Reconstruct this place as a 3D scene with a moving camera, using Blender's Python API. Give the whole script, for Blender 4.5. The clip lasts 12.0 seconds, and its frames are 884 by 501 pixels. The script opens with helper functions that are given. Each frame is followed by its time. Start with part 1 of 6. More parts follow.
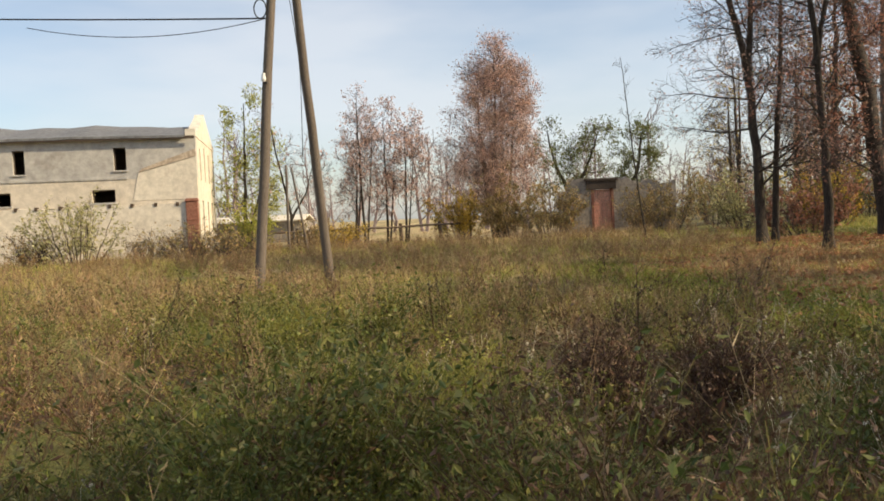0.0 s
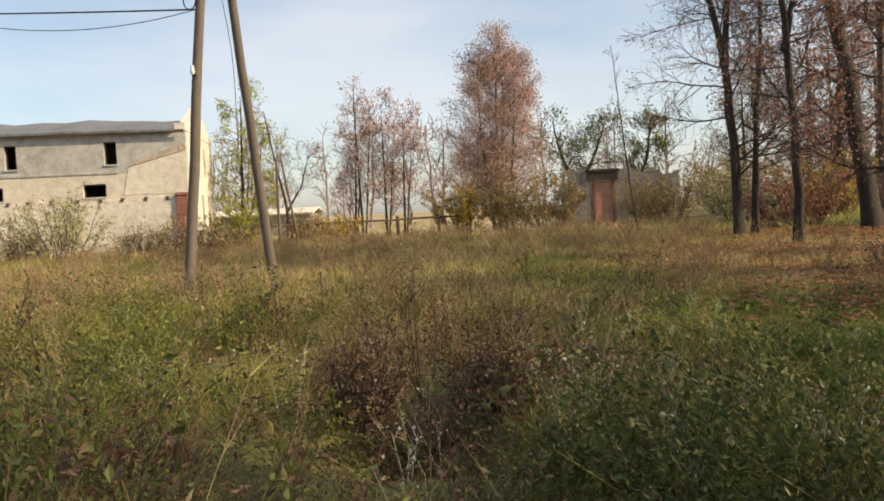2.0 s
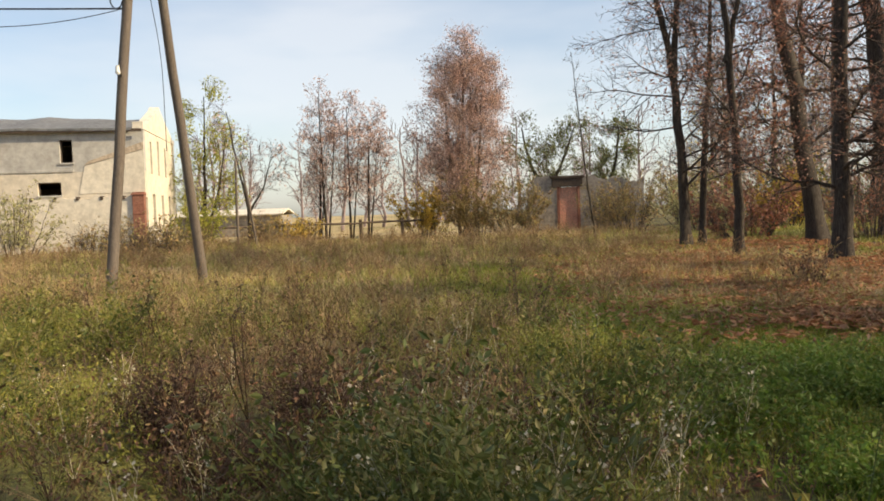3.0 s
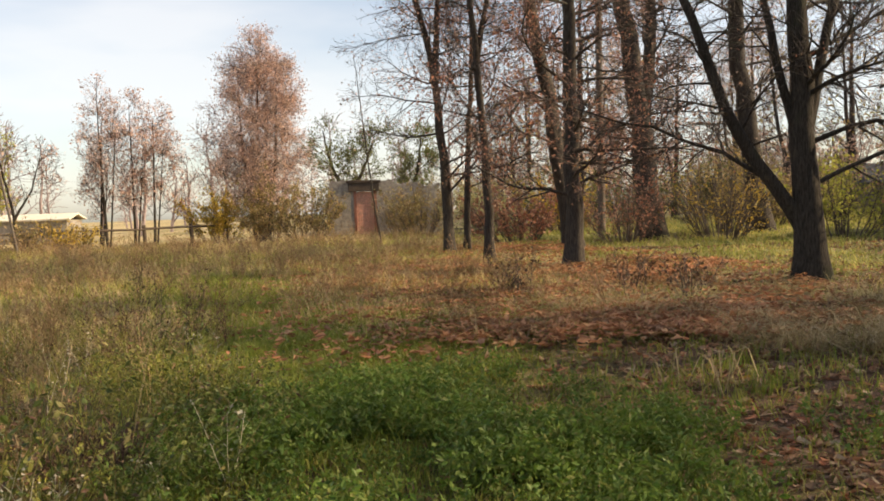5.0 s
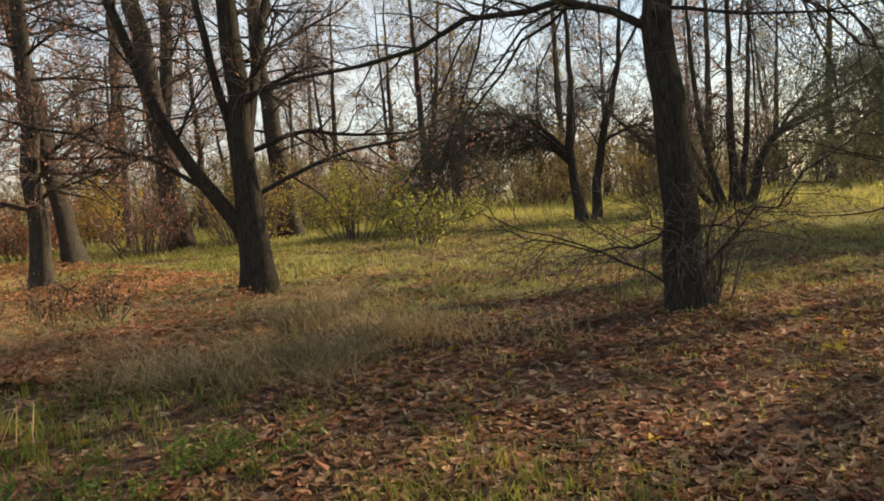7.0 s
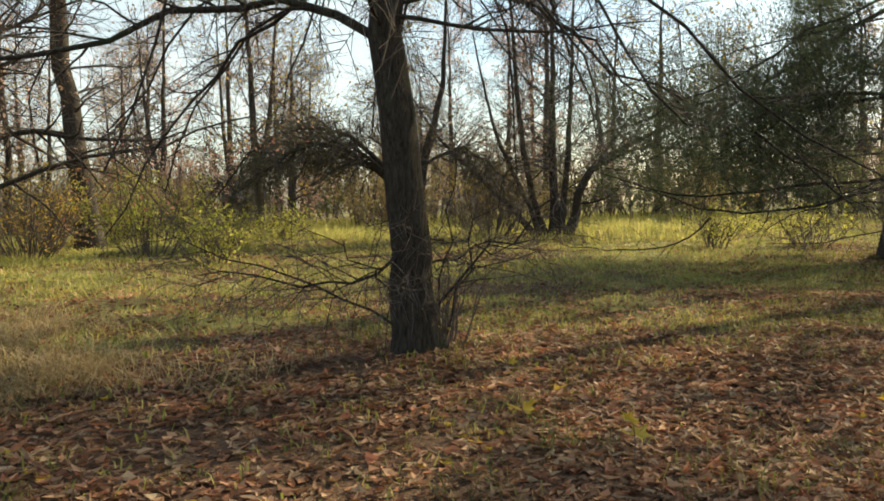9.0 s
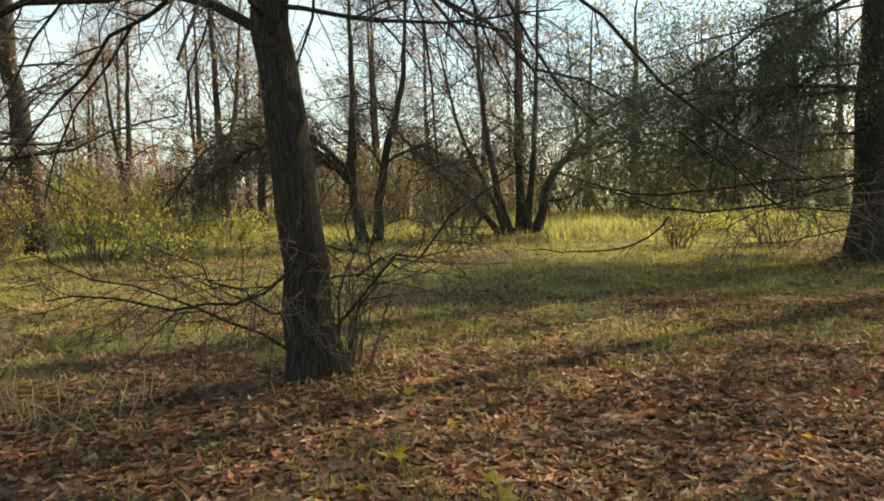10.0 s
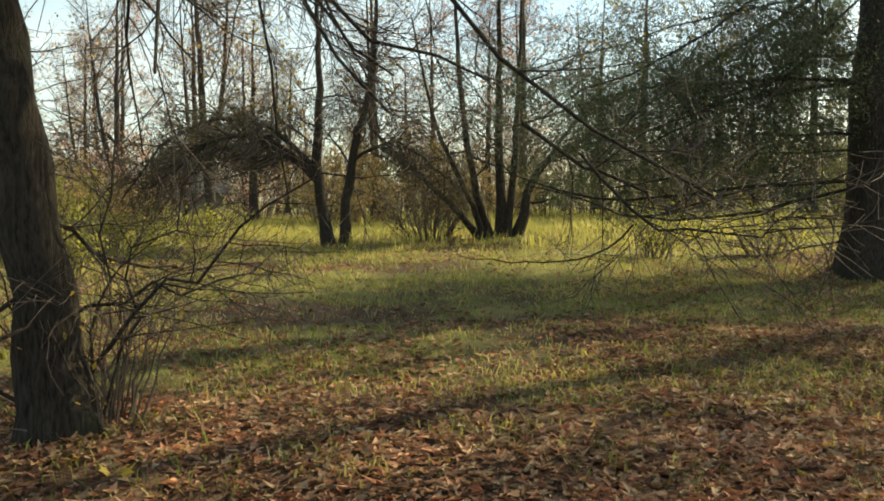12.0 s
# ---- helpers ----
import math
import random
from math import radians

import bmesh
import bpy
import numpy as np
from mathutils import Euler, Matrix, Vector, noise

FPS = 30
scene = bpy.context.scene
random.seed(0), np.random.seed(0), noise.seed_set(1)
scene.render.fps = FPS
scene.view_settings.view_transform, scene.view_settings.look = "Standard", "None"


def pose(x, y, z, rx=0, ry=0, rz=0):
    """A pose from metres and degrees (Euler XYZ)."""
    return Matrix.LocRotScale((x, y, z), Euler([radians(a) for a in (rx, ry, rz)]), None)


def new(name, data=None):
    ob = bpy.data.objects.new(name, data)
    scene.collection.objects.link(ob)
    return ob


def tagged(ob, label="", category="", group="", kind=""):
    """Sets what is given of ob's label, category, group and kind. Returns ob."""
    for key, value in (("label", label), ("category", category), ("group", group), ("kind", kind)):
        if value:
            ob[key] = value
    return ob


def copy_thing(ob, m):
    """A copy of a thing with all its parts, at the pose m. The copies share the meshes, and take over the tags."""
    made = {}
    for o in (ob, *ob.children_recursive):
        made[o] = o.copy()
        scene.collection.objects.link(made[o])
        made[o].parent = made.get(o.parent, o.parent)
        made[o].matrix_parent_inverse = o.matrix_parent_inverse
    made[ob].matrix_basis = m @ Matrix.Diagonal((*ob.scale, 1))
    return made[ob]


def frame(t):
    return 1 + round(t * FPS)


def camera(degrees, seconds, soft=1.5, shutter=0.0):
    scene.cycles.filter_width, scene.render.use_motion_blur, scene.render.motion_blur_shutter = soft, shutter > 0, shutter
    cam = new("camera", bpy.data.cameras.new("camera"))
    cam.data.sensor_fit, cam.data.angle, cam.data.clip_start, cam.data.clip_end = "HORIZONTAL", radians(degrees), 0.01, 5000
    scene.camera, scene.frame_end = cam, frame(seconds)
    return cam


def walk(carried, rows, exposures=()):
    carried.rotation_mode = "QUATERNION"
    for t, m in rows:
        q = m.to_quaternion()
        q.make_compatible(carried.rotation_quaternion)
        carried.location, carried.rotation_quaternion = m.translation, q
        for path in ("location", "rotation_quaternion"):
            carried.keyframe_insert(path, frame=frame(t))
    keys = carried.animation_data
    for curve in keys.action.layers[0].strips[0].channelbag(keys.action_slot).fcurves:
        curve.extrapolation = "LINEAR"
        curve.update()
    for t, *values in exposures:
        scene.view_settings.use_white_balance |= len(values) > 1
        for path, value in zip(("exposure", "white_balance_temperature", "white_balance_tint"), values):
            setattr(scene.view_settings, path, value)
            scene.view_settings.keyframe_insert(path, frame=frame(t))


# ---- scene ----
cam = camera(56.0, 12.0, soft=1.8)
PATH = [
    (0.0, pose(0.000, 0.000, 1.500, 87.70, 2.60, 0.00)),
    (0.5, pose(0.512, 0.117, 1.463, 87.50, 2.90, -0.01)),
    (1.0, pose(1.000, 0.281, 1.488, 87.10, 2.90, -0.01)),
    (1.5, pose(1.478, 0.382, 1.517, 87.08, 2.97, 1.79)),
    (2.0, pose(2.053, 0.543, 1.466, 87.21, 2.89, 2.29)),
    (2.5, pose(2.621, 0.724, 1.478, 87.17, 2.76, 1.50)),
    (3.0, pose(3.163, 0.781, 1.514, 87.35, 1.94, 1.13)),
    (5.0, pose(5.281, 1.263, 1.534, 87.17, 2.04, -10.39)),
    (5.5, pose(5.895, 1.283, 1.559, 86.87, 1.66, -16.09)),
    (6.0, pose(6.509, 1.313, 1.593, 86.95, 2.03, -16.61)),
    (6.5, pose(7.218, 1.393, 1.540, 85.91, 3.50, -30.02)),
    (7.0, pose(7.886, 1.287, 1.559, 86.09, 3.65, -37.75)),
    (7.5, pose(8.516, 1.251, 1.541, 87.15, 3.18, -42.33)),
    (9.5, pose(10.235, 1.058, 1.596, 86.69, 1.13, -47.54)),
    (10.0, pose(10.861, 1.038, 1.676, 86.58, 1.61, -47.97)),
    (10.5, pose(11.473, 0.993, 1.686, 86.58, 1.60, -48.07)),
    (11.0, pose(12.145, 0.999, 1.719, 86.53, 0.98, -50.54)),
    (11.5, pose(12.734, 0.984, 1.740, 86.43, 0.38, -50.51)),
    (12.0, pose(13.355, 1.012, 1.734, 86.43, 0.70, -46.02)),
]
EXPOSURES = [(0.0, 0.45, 6650, 10), (3.0, 0.55, 6700, 10), (5.5, 0.76, 7200, 12), (7.2, 0.62, 7200, 8), (9.5, 0.95, 7100, -2), (12.0, 0.95, 7200, -5)]
walk(cam, PATH, EXPOSURES)

# ---- light: low autumn sun from the far side of the park, hazy sky ----
SUN_AZ, SUN_EL = radians(103), radians(33)      # azimuth from +y towards +x
SUN_WAY = Vector((math.sin(SUN_AZ) * math.cos(SUN_EL), math.cos(SUN_AZ) * math.cos(SUN_EL), math.sin(SUN_EL)))


def make_world():
    world = bpy.data.worlds.new("sky")
    scene.world = world
    world.use_nodes = True
    n, l = world.node_tree.nodes, world.node_tree.links
    n.clear()
    out = n.new("ShaderNodeOutputWorld")
    bg = n.new("ShaderNodeBackground")
    bg.inputs["Strength"].default_value = 0.118
    sky = n.new("ShaderNodeTexSky")
    sky.sky_type, sky.sun_disc = "NISHITA", False
    sky.sun_elevation, sky.sun_rotation = SUN_EL, SUN_AZ
    sky.air_density, sky.dust_density, sky.ozone_density = 1.0, 1.2, 1.2
    tc = n.new("ShaderNodeTexCoord")
    stretch = n.new("ShaderNodeMapping")
    stretch.inputs["Scale"].default_value = (1.0, 1.0, 4.0)
    cloud = n.new("ShaderNodeTexNoise")
    cloud.inputs["Scale"].default_value, cloud.inputs["Detail"].default_value = 1.6, 5.0
    ramp = n.new("ShaderNodeMapRange")
    ramp.inputs["From Min"].default_value, ramp.inputs["From Max"].default_value = 0.40, 0.68
    ramp.inputs["To Min"].default_value, ramp.inputs["To Max"].default_value = 0.02, 0.62
    mix = n.new("ShaderNodeMix")
    mix.data_type = "RGBA"
    mix.inputs["B"].default_value = (5.6, 5.75, 6.0, 1)
    l.new(tc.outputs["Generated"], stretch.inputs["Vector"])
    l.new(stretch.outputs["Vector"], cloud.inputs["Vector"])
    l.new(cloud.outputs["Fac"], ramp.inputs["Value"])
    l.new(ramp.outputs["Result"], mix.inputs["Factor"])
    l.new(sky.outputs["Color"], mix.inputs["A"])
    l.new(mix.outputs["Result"], bg.inputs["Color"])
    l.new(bg.outputs["Background"], out.inputs["Surface"])


make_world()
sun = new("sun", bpy.data.lights.new("sun", "SUN"))
sun.data.energy, sun.data.angle, sun.data.color = 5.0, radians(0.6), (1.0, 0.82, 0.55)
sun.rotation_mode = "QUATERNION"
sun.rotation_quaternion = SUN_WAY.to_track_quat("Z", "Y")


# ---- materials ----
def material(name, rough=0.9, metal=0.0, spec=0.25):
    m = bpy.data.materials.new(name)
    m.use_nodes = True
    b = m.node_tree.nodes["Principled BSDF"]
    b.inputs["Roughness"].default_value, b.inputs["Metallic"].default_value = rough, metal
    b.inputs["Specular IOR Level"].default_value = spec
    return m, m.node_tree.nodes, m.node_tree.links, b


def ramp_node(n, stops):
    r = n.new("ShaderNodeValToRGB")
    e = r.color_ramp.elements
    while len(e) < len(stops):
        e.new(0.5)
    for k, (p, c) in enumerate(stops):
        e[k].position, e[k].color = p, (*c, 1)
    return r


def noise_node(n, l, scale, detail=5.0, rough=0.6, vec=None, squash=None):
    tc = n.new("ShaderNodeTexCoord")
    src = tc.outputs["Object"]
    if squash:
        mp = n.new("ShaderNodeMapping")
        mp.inputs["Scale"].default_value = squash
        l.new(src, mp.inputs["Vector"])
        src = mp.outputs["Vector"]
    t = n.new("ShaderNodeTexNoise")
    t.inputs["Scale"].default_value, t.inputs["Detail"].default_value, t.inputs["Roughness"].default_value = scale, detail, rough
    l.new(src, t.inputs["Vector"])
    return t


def mixed(n, l, a, b, fac, mode="MIX"):
    m = n.new("ShaderNodeMix")
    m.data_type, m.blend_type = "RGBA", mode
    if isinstance(fac, float):
        m.inputs["Factor"].default_value = fac
    else:
        l.new(fac, m.inputs["Factor"])
    for key, v in (("A", a), ("B", b)):
        if isinstance(v, tuple):
            m.inputs[key].default_value = (*v, 1)
        else:
            l.new(v, m.inputs[key])
    return m.outputs["Result"]


def bumped(n, l, b, height, strength=0.5, dist=0.02):
    bp = n.new("ShaderNodeBump")
    bp.inputs["Strength"].default_value, bp.inputs["Distance"].default_value = strength, dist
    l.new(height, bp.inputs["Height"])
    l.new(bp.outputs["Normal"], b.inputs["Normal"])


def two_scale(name, stops, big, small, rough=0.9, bump=0.5, dist=0.02, squash=None, stain=None, metal=0.0, lo=0.6, hi=1.25):
    """Colours by a coarse noise, darkened and lightened by a fine one, with fine relief."""
    m, n, l, b = material(name, rough, metal)
    t1, t2 = noise_node(n, l, big, squash=squash), noise_node(n, l, small, 6.0, 0.7, squash=squash)
    r = ramp_node(n, stops)
    l.new(t1.outputs["Fac"], r.inputs["Fac"])
    g = ramp_node(n, [(0.35, (lo, lo, lo)), (0.65, (hi, hi, hi))])
    l.new(t2.outputs["Fac"], g.inputs["Fac"])
    col = mixed(n, l, r.outputs["Color"], g.outputs["Color"], 1.0, "MULTIPLY")
    if stain:
        t3 = noise_node(n, l, stain[1], 6.0, 0.65)
        s = ramp_node(n, [(stain[2], (0, 0, 0)), (stain[2] + 0.12, (1, 1, 1))])
        l.new(t3.outputs["Fac"], s.inputs["Fac"])
        col = mixed(n, l, col, stain[0], s.outputs["Color"])
    l.new(col, b.inputs["Base Color"])
    bumped(n, l, b, t2.outputs["Fac"], bump, dist)
    return m


def leafy(name, stops, through_light=0.35, rough=0.5):
    """Leaves or blades: each island takes its own colour; some light passes through."""
    m, n, l, b = material(name, rough, spec=0.28)
    geo = n.new("ShaderNodeNewGeometry")
    r = ramp_node(n, stops)
    l.new(geo.outputs["Random Per Island"], r.inputs["Fac"])
    t = noise_node(n, l, 0.35, 3.0)
    g = ramp_node(n, [(0.3, (0.7, 0.7, 0.66)), (0.7, (1.2, 1.18, 1.15))])
    l.new(t.outputs["Fac"], g.inputs["Fac"])
    col = mixed(n, l, r.outputs["Color"], g.outputs["Color"], 1.0, "MULTIPLY")
    t = noise_node(n, l, 1.6, 3.0)
    g = ramp_node(n, [(0.34, (0.66, 0.7, 0.66)), (0.66, (1.28, 1.22, 1.15))])
    l.new(t.outputs["Fac"], g.inputs["Fac"])
    col = mixed(n, l, col, g.outputs["Color"], 1.0, "MULTIPLY")
    l.new(col, b.inputs["Base Color"])
    tr = n.new("ShaderNodeBsdfTranslucent")
    l.new(col, tr.inputs["Color"])
    mx = n.new("ShaderNodeMixShader")
    mx.inputs["Fac"].default_value = through_light
    l.new(b.outputs["BSDF"], mx.inputs[1])
    l.new(tr.outputs["BSDF"], mx.inputs[2])
    l.new(mx.outputs["Shader"], n["Material Output"].inputs["Surface"])
    return m


def ramp_even(*colours):
    k = len(colours) - 1
    return [(i / k, c) for i, c in enumerate(colours)]


BARK = two_scale("bark", ramp_even((0.024, 0.02, 0.016), (0.045, 0.037, 0.03), (0.075, 0.062, 0.05)), 1.2, 14, 0.95, 1.0, 0.03,
                 (3, 3, 0.5), ((0.036, 0.043, 0.02), 0.9, 0.56), lo=0.3, hi=1.5)
BARK_GREY = two_scale("bark_grey", ramp_even((0.034, 0.027, 0.023), (0.06, 0.049, 0.041), (0.09, 0.075, 0.063)), 1.0, 12, 0.95, 0.9, 0.03,
                      (3, 3, 0.5), ((0.06, 0.066, 0.036), 0.8, 0.6), lo=0.35, hi=1.45)
TWIG = two_scale("twig_bark", ramp_even((0.08, 0.064, 0.055), (0.15, 0.12, 0.1)), 0.6, 8, 0.9, 0.2, 0.004)
TWIG_RED = two_scale("reddish_twig_bark", ramp_even((0.13, 0.08, 0.07), (0.22, 0.145, 0.125)), 0.5, 8, 0.9, 0.2, 0.004)
# twigs of distant trees: haze is put into this paler colour
TWIG_FAR = two_scale("haze_pale_twig_bark", ramp_even((0.22, 0.165, 0.155), (0.34, 0.27, 0.26)), 0.3, 5, 0.95, 0.2, 0.004)
LEAF_RED = leafy("russet_leaf", ramp_even((0.26, 0.1, 0.06), (0.38, 0.16, 0.12), (0.34, 0.2, 0.13), (0.45, 0.24, 0.19), (0.28, 0.13, 0.1)))
LEAF_PINK = leafy("faded_pink_leaf", ramp_even((0.5, 0.31, 0.27), (0.62, 0.42, 0.37), (0.46, 0.29, 0.25), (0.68, 0.5, 0.44), (0.56, 0.37, 0.27)))
LEAF_YELLOW = leafy("yellow_leaf", ramp_even((0.5, 0.33, 0.05), (0.62, 0.42, 0.06), (0.42, 0.34, 0.07), (0.36, 0.22, 0.05)))
LEAF_LIME = leafy("yellow_green_leaf", ramp_even((0.38, 0.43, 0.07), (0.55, 0.53, 0.12), (0.3, 0.35, 0.06), (0.5, 0.44, 0.12)), 0.6)
LEAF_GREEN = leafy("dull_green_leaf", ramp_even((0.1, 0.13, 0.035), (0.16, 0.19, 0.06), (0.22, 0.22, 0.07), (0.12, 0.14, 0.05)))
LEAF_BROWN = leafy("brown_hedge_leaf", ramp_even((0.3, 0.19, 0.1), (0.42, 0.3, 0.15), (0.28, 0.27, 0.1), (0.5, 0.34, 0.16), (0.2, 0.2, 0.08)))
LEAF_PALE = leafy("pale_faded_leaf", ramp_even((0.4, 0.4, 0.2), (0.52, 0.5, 0.3), (0.36, 0.36, 0.14), (0.5, 0.44, 0.26)), 0.4)
LEAF_DULL = leafy("dark_dull_leaf", ramp_even((0.05, 0.06, 0.025), (0.09, 0.1, 0.04), (0.06, 0.055, 0.03), (0.12, 0.12, 0.045)))
LEAF_DARK = leafy("dark_evergreen_needle", ramp_even((0.05, 0.07, 0.042), (0.085, 0.115, 0.065), (0.12, 0.145, 0.088)), 0.35)
LITTER = leafy("fallen_leaf", ramp_even((0.1, 0.052, 0.035), (0.26, 0.13, 0.08), (0.37, 0.21, 0.135), (0.15, 0.075, 0.05), (0.48, 0.32, 0.225), (0.34, 0.13, 0.075), (0.099, 0.059, 0.041), (0.197, 0.128, 0.089), (0.44, 0.34, 0.25)), 0.3, 0.65)
LITTER_RED = leafy("russet_fallen_leaf", ramp_even((0.3, 0.13, 0.07), (0.42, 0.2, 0.11), (0.5, 0.3, 0.17), (0.24, 0.1, 0.055), (0.46, 0.25, 0.15)), 0.3, 0.5)
GRASS = leafy("green_grass", ramp_even((0.09, 0.12, 0.025), (0.15, 0.18, 0.04), (0.22, 0.22, 0.055), (0.28, 0.24, 0.08), (0.13, 0.14, 0.035)), 0.35)
SHORT_GRASS = leafy("short_autumn_grass", ramp_even((0.16, 0.2, 0.045), (0.27, 0.3, 0.075), (0.39, 0.37, 0.12), (0.45, 0.38, 0.17), (0.2, 0.25, 0.06)), 0.5)
STRAW = leafy("dry_straw_grass", ramp_even((0.26, 0.19, 0.1), (0.4, 0.31, 0.17), (0.34, 0.24, 0.13), (0.48, 0.38, 0.22), (0.2, 0.15, 0.07)), 0.25)
FIELD = leafy("meadow_grass", ramp_even((0.300, 0.312, 0.088), (0.450, 0.425, 0.125), (0.575, 0.500, 0.213), (0.300, 0.338, 0.088)), 0.55)
WEED_BROWN = leafy("withered_weed", ramp_even((0.065, 0.033, 0.021), (0.135, 0.073, 0.045), (0.09, 0.045, 0.03), (0.2, 0.13, 0.075), (0.1, 0.085, 0.03)), 0.12)
WEED_GREEN = leafy("green_weed", ramp_even((0.06, 0.085, 0.022), (0.115, 0.145, 0.034), (0.19, 0.185, 0.055), (0.085, 0.11, 0.026), (0.22, 0.18, 0.07), (0.1, 0.13, 0.03), (0.06, 0.08, 0.022)), 0.2)
NETTLE = leafy("nettle_leaf", ramp_even((0.065, 0.125, 0.022), (0.115, 0.195, 0.036), (0.17, 0.235, 0.05), (0.085, 0.15, 0.027), (0.2, 0.21, 0.065)), 0.45)
DOCK = leafy("dark_dock", ramp_even((0.05, 0.03, 0.022), (0.09, 0.05, 0.035), (0.07, 0.065, 0.03)), 0.1)
# lighter yellow-green weed: sunlight on the tops is put into the colour
LIME_WEED = leafy("lit_top_weed", ramp_even((0.16, 0.19, 0.035), (0.26, 0.27, 0.055), (0.32, 0.29, 0.075), (0.2, 0.21, 0.05)), 0.3)
TRACK_GRASS = leafy("track_grass", ramp_even((0.13, 0.19, 0.03), (0.2, 0.27, 0.045), (0.28, 0.31, 0.06), (0.34, 0.3, 0.09), (0.16, 0.21, 0.04)), 0.5)
YARD_WEED = leafy("yard_weed", ramp_even((0.2, 0.12, 0.075), (0.35, 0.23, 0.135), (0.25, 0.14, 0.09), (0.43, 0.32, 0.19), (0.24, 0.21, 0.08)), 0.35)
PALE_HEAD = leafy("pale_seed_head", ramp_even((0.5, 0.46, 0.38), (0.62, 0.57, 0.47)), 0.3)
PLASTER = two_scale("weathered_plaster", ramp_even((0.3, 0.29, 0.275), (0.42, 0.405, 0.38), (0.52, 0.495, 0.45)), 0.4, 2.6, 0.95, 0.5, 0.03,
                    None, ((0.25, 0.225, 0.2), 0.5, 0.56), lo=0.76, hi=1.14)
PLASTER_CREAM = two_scale("cream_plaster", ramp_even((0.52, 0.465, 0.385), (0.64, 0.585, 0.49), (0.69, 0.635, 0.54)), 0.4, 3.0, 0.95, 0.5, 0.03,
                          None, ((0.42, 0.33, 0.26), 0.5, 0.61), lo=0.8, hi=1.1)
PLASTER_WARM = two_scale("beige_plaster", ramp_even((0.46, 0.4, 0.32), (0.58, 0.52, 0.43), (0.64, 0.58, 0.5)), 0.35, 2.6, 0.95, 0.5, 0.03,
                         None, ((0.36, 0.29, 0.22), 0.45, 0.57), lo=0.78, hi=1.12)
PLASTER_SCAR = two_scale("patched_plaster", ramp_even((0.38, 0.31, 0.24), (0.52, 0.43, 0.33)), 0.7, 5.0, 0.95, 0.6, 0.03)
ROOF_FELT = two_scale("grey_roofing_felt", ramp_even((0.1, 0.105, 0.115), (0.16, 0.165, 0.175), (0.22, 0.22, 0.225)), 0.4, 5.0, 0.85, 0.4, 0.02)
BRICK = two_scale("old_brick", ramp_even((0.17, 0.075, 0.055), (0.26, 0.115, 0.08), (0.32, 0.18, 0.13)), 2.0, 18, 0.95, 0.5, 0.01)
BRICK_ORANGE = two_scale("bare_orange_brick", ramp_even((0.5, 0.2, 0.14), (0.62, 0.3, 0.22), (0.66, 0.4, 0.3)), 1.2, 10, 0.95, 0.5, 0.02)
CONCRETE = two_scale("stained_concrete", ramp_even((0.2, 0.175, 0.15), (0.3, 0.265, 0.225), (0.36, 0.32, 0.28)), 0.6, 6, 0.95, 0.6, 0.02,
                     None, ((0.12, 0.1, 0.08), 0.8, 0.58))
POLE_WOOD = two_scale("grey_pole_wood", ramp_even((0.085, 0.07, 0.058), (0.14, 0.115, 0.095), (0.19, 0.16, 0.135)), 1.0, 20, 0.85, 0.6, 0.01, (6, 6, 0.35))
# near-black stems: the shade of gaps under the weeds, put into colour
DARK_STEM = two_scale("shade_dark_bramble_stem", ramp_even((0.035, 0.02, 0.015), (0.08, 0.048, 0.036)), 3, 20, 0.8, 0.2, 0.003)
OLD_WOOD = two_scale("dark_old_wood", ramp_even((0.06, 0.045, 0.035), (0.12, 0.09, 0.07)), 1.5, 20, 0.9, 0.5, 0.01)
CABLE = two_scale("black_cable", ramp_even((0.02, 0.02, 0.022), (0.035, 0.035, 0.038)), 3, 30, 0.6, 0.1, 0.002)
PORCELAIN = two_scale("white_porcelain", ramp_even((0.7, 0.7, 0.68), (0.8, 0.8, 0.78)), 5, 30, 0.25, 0.05, 0.001)


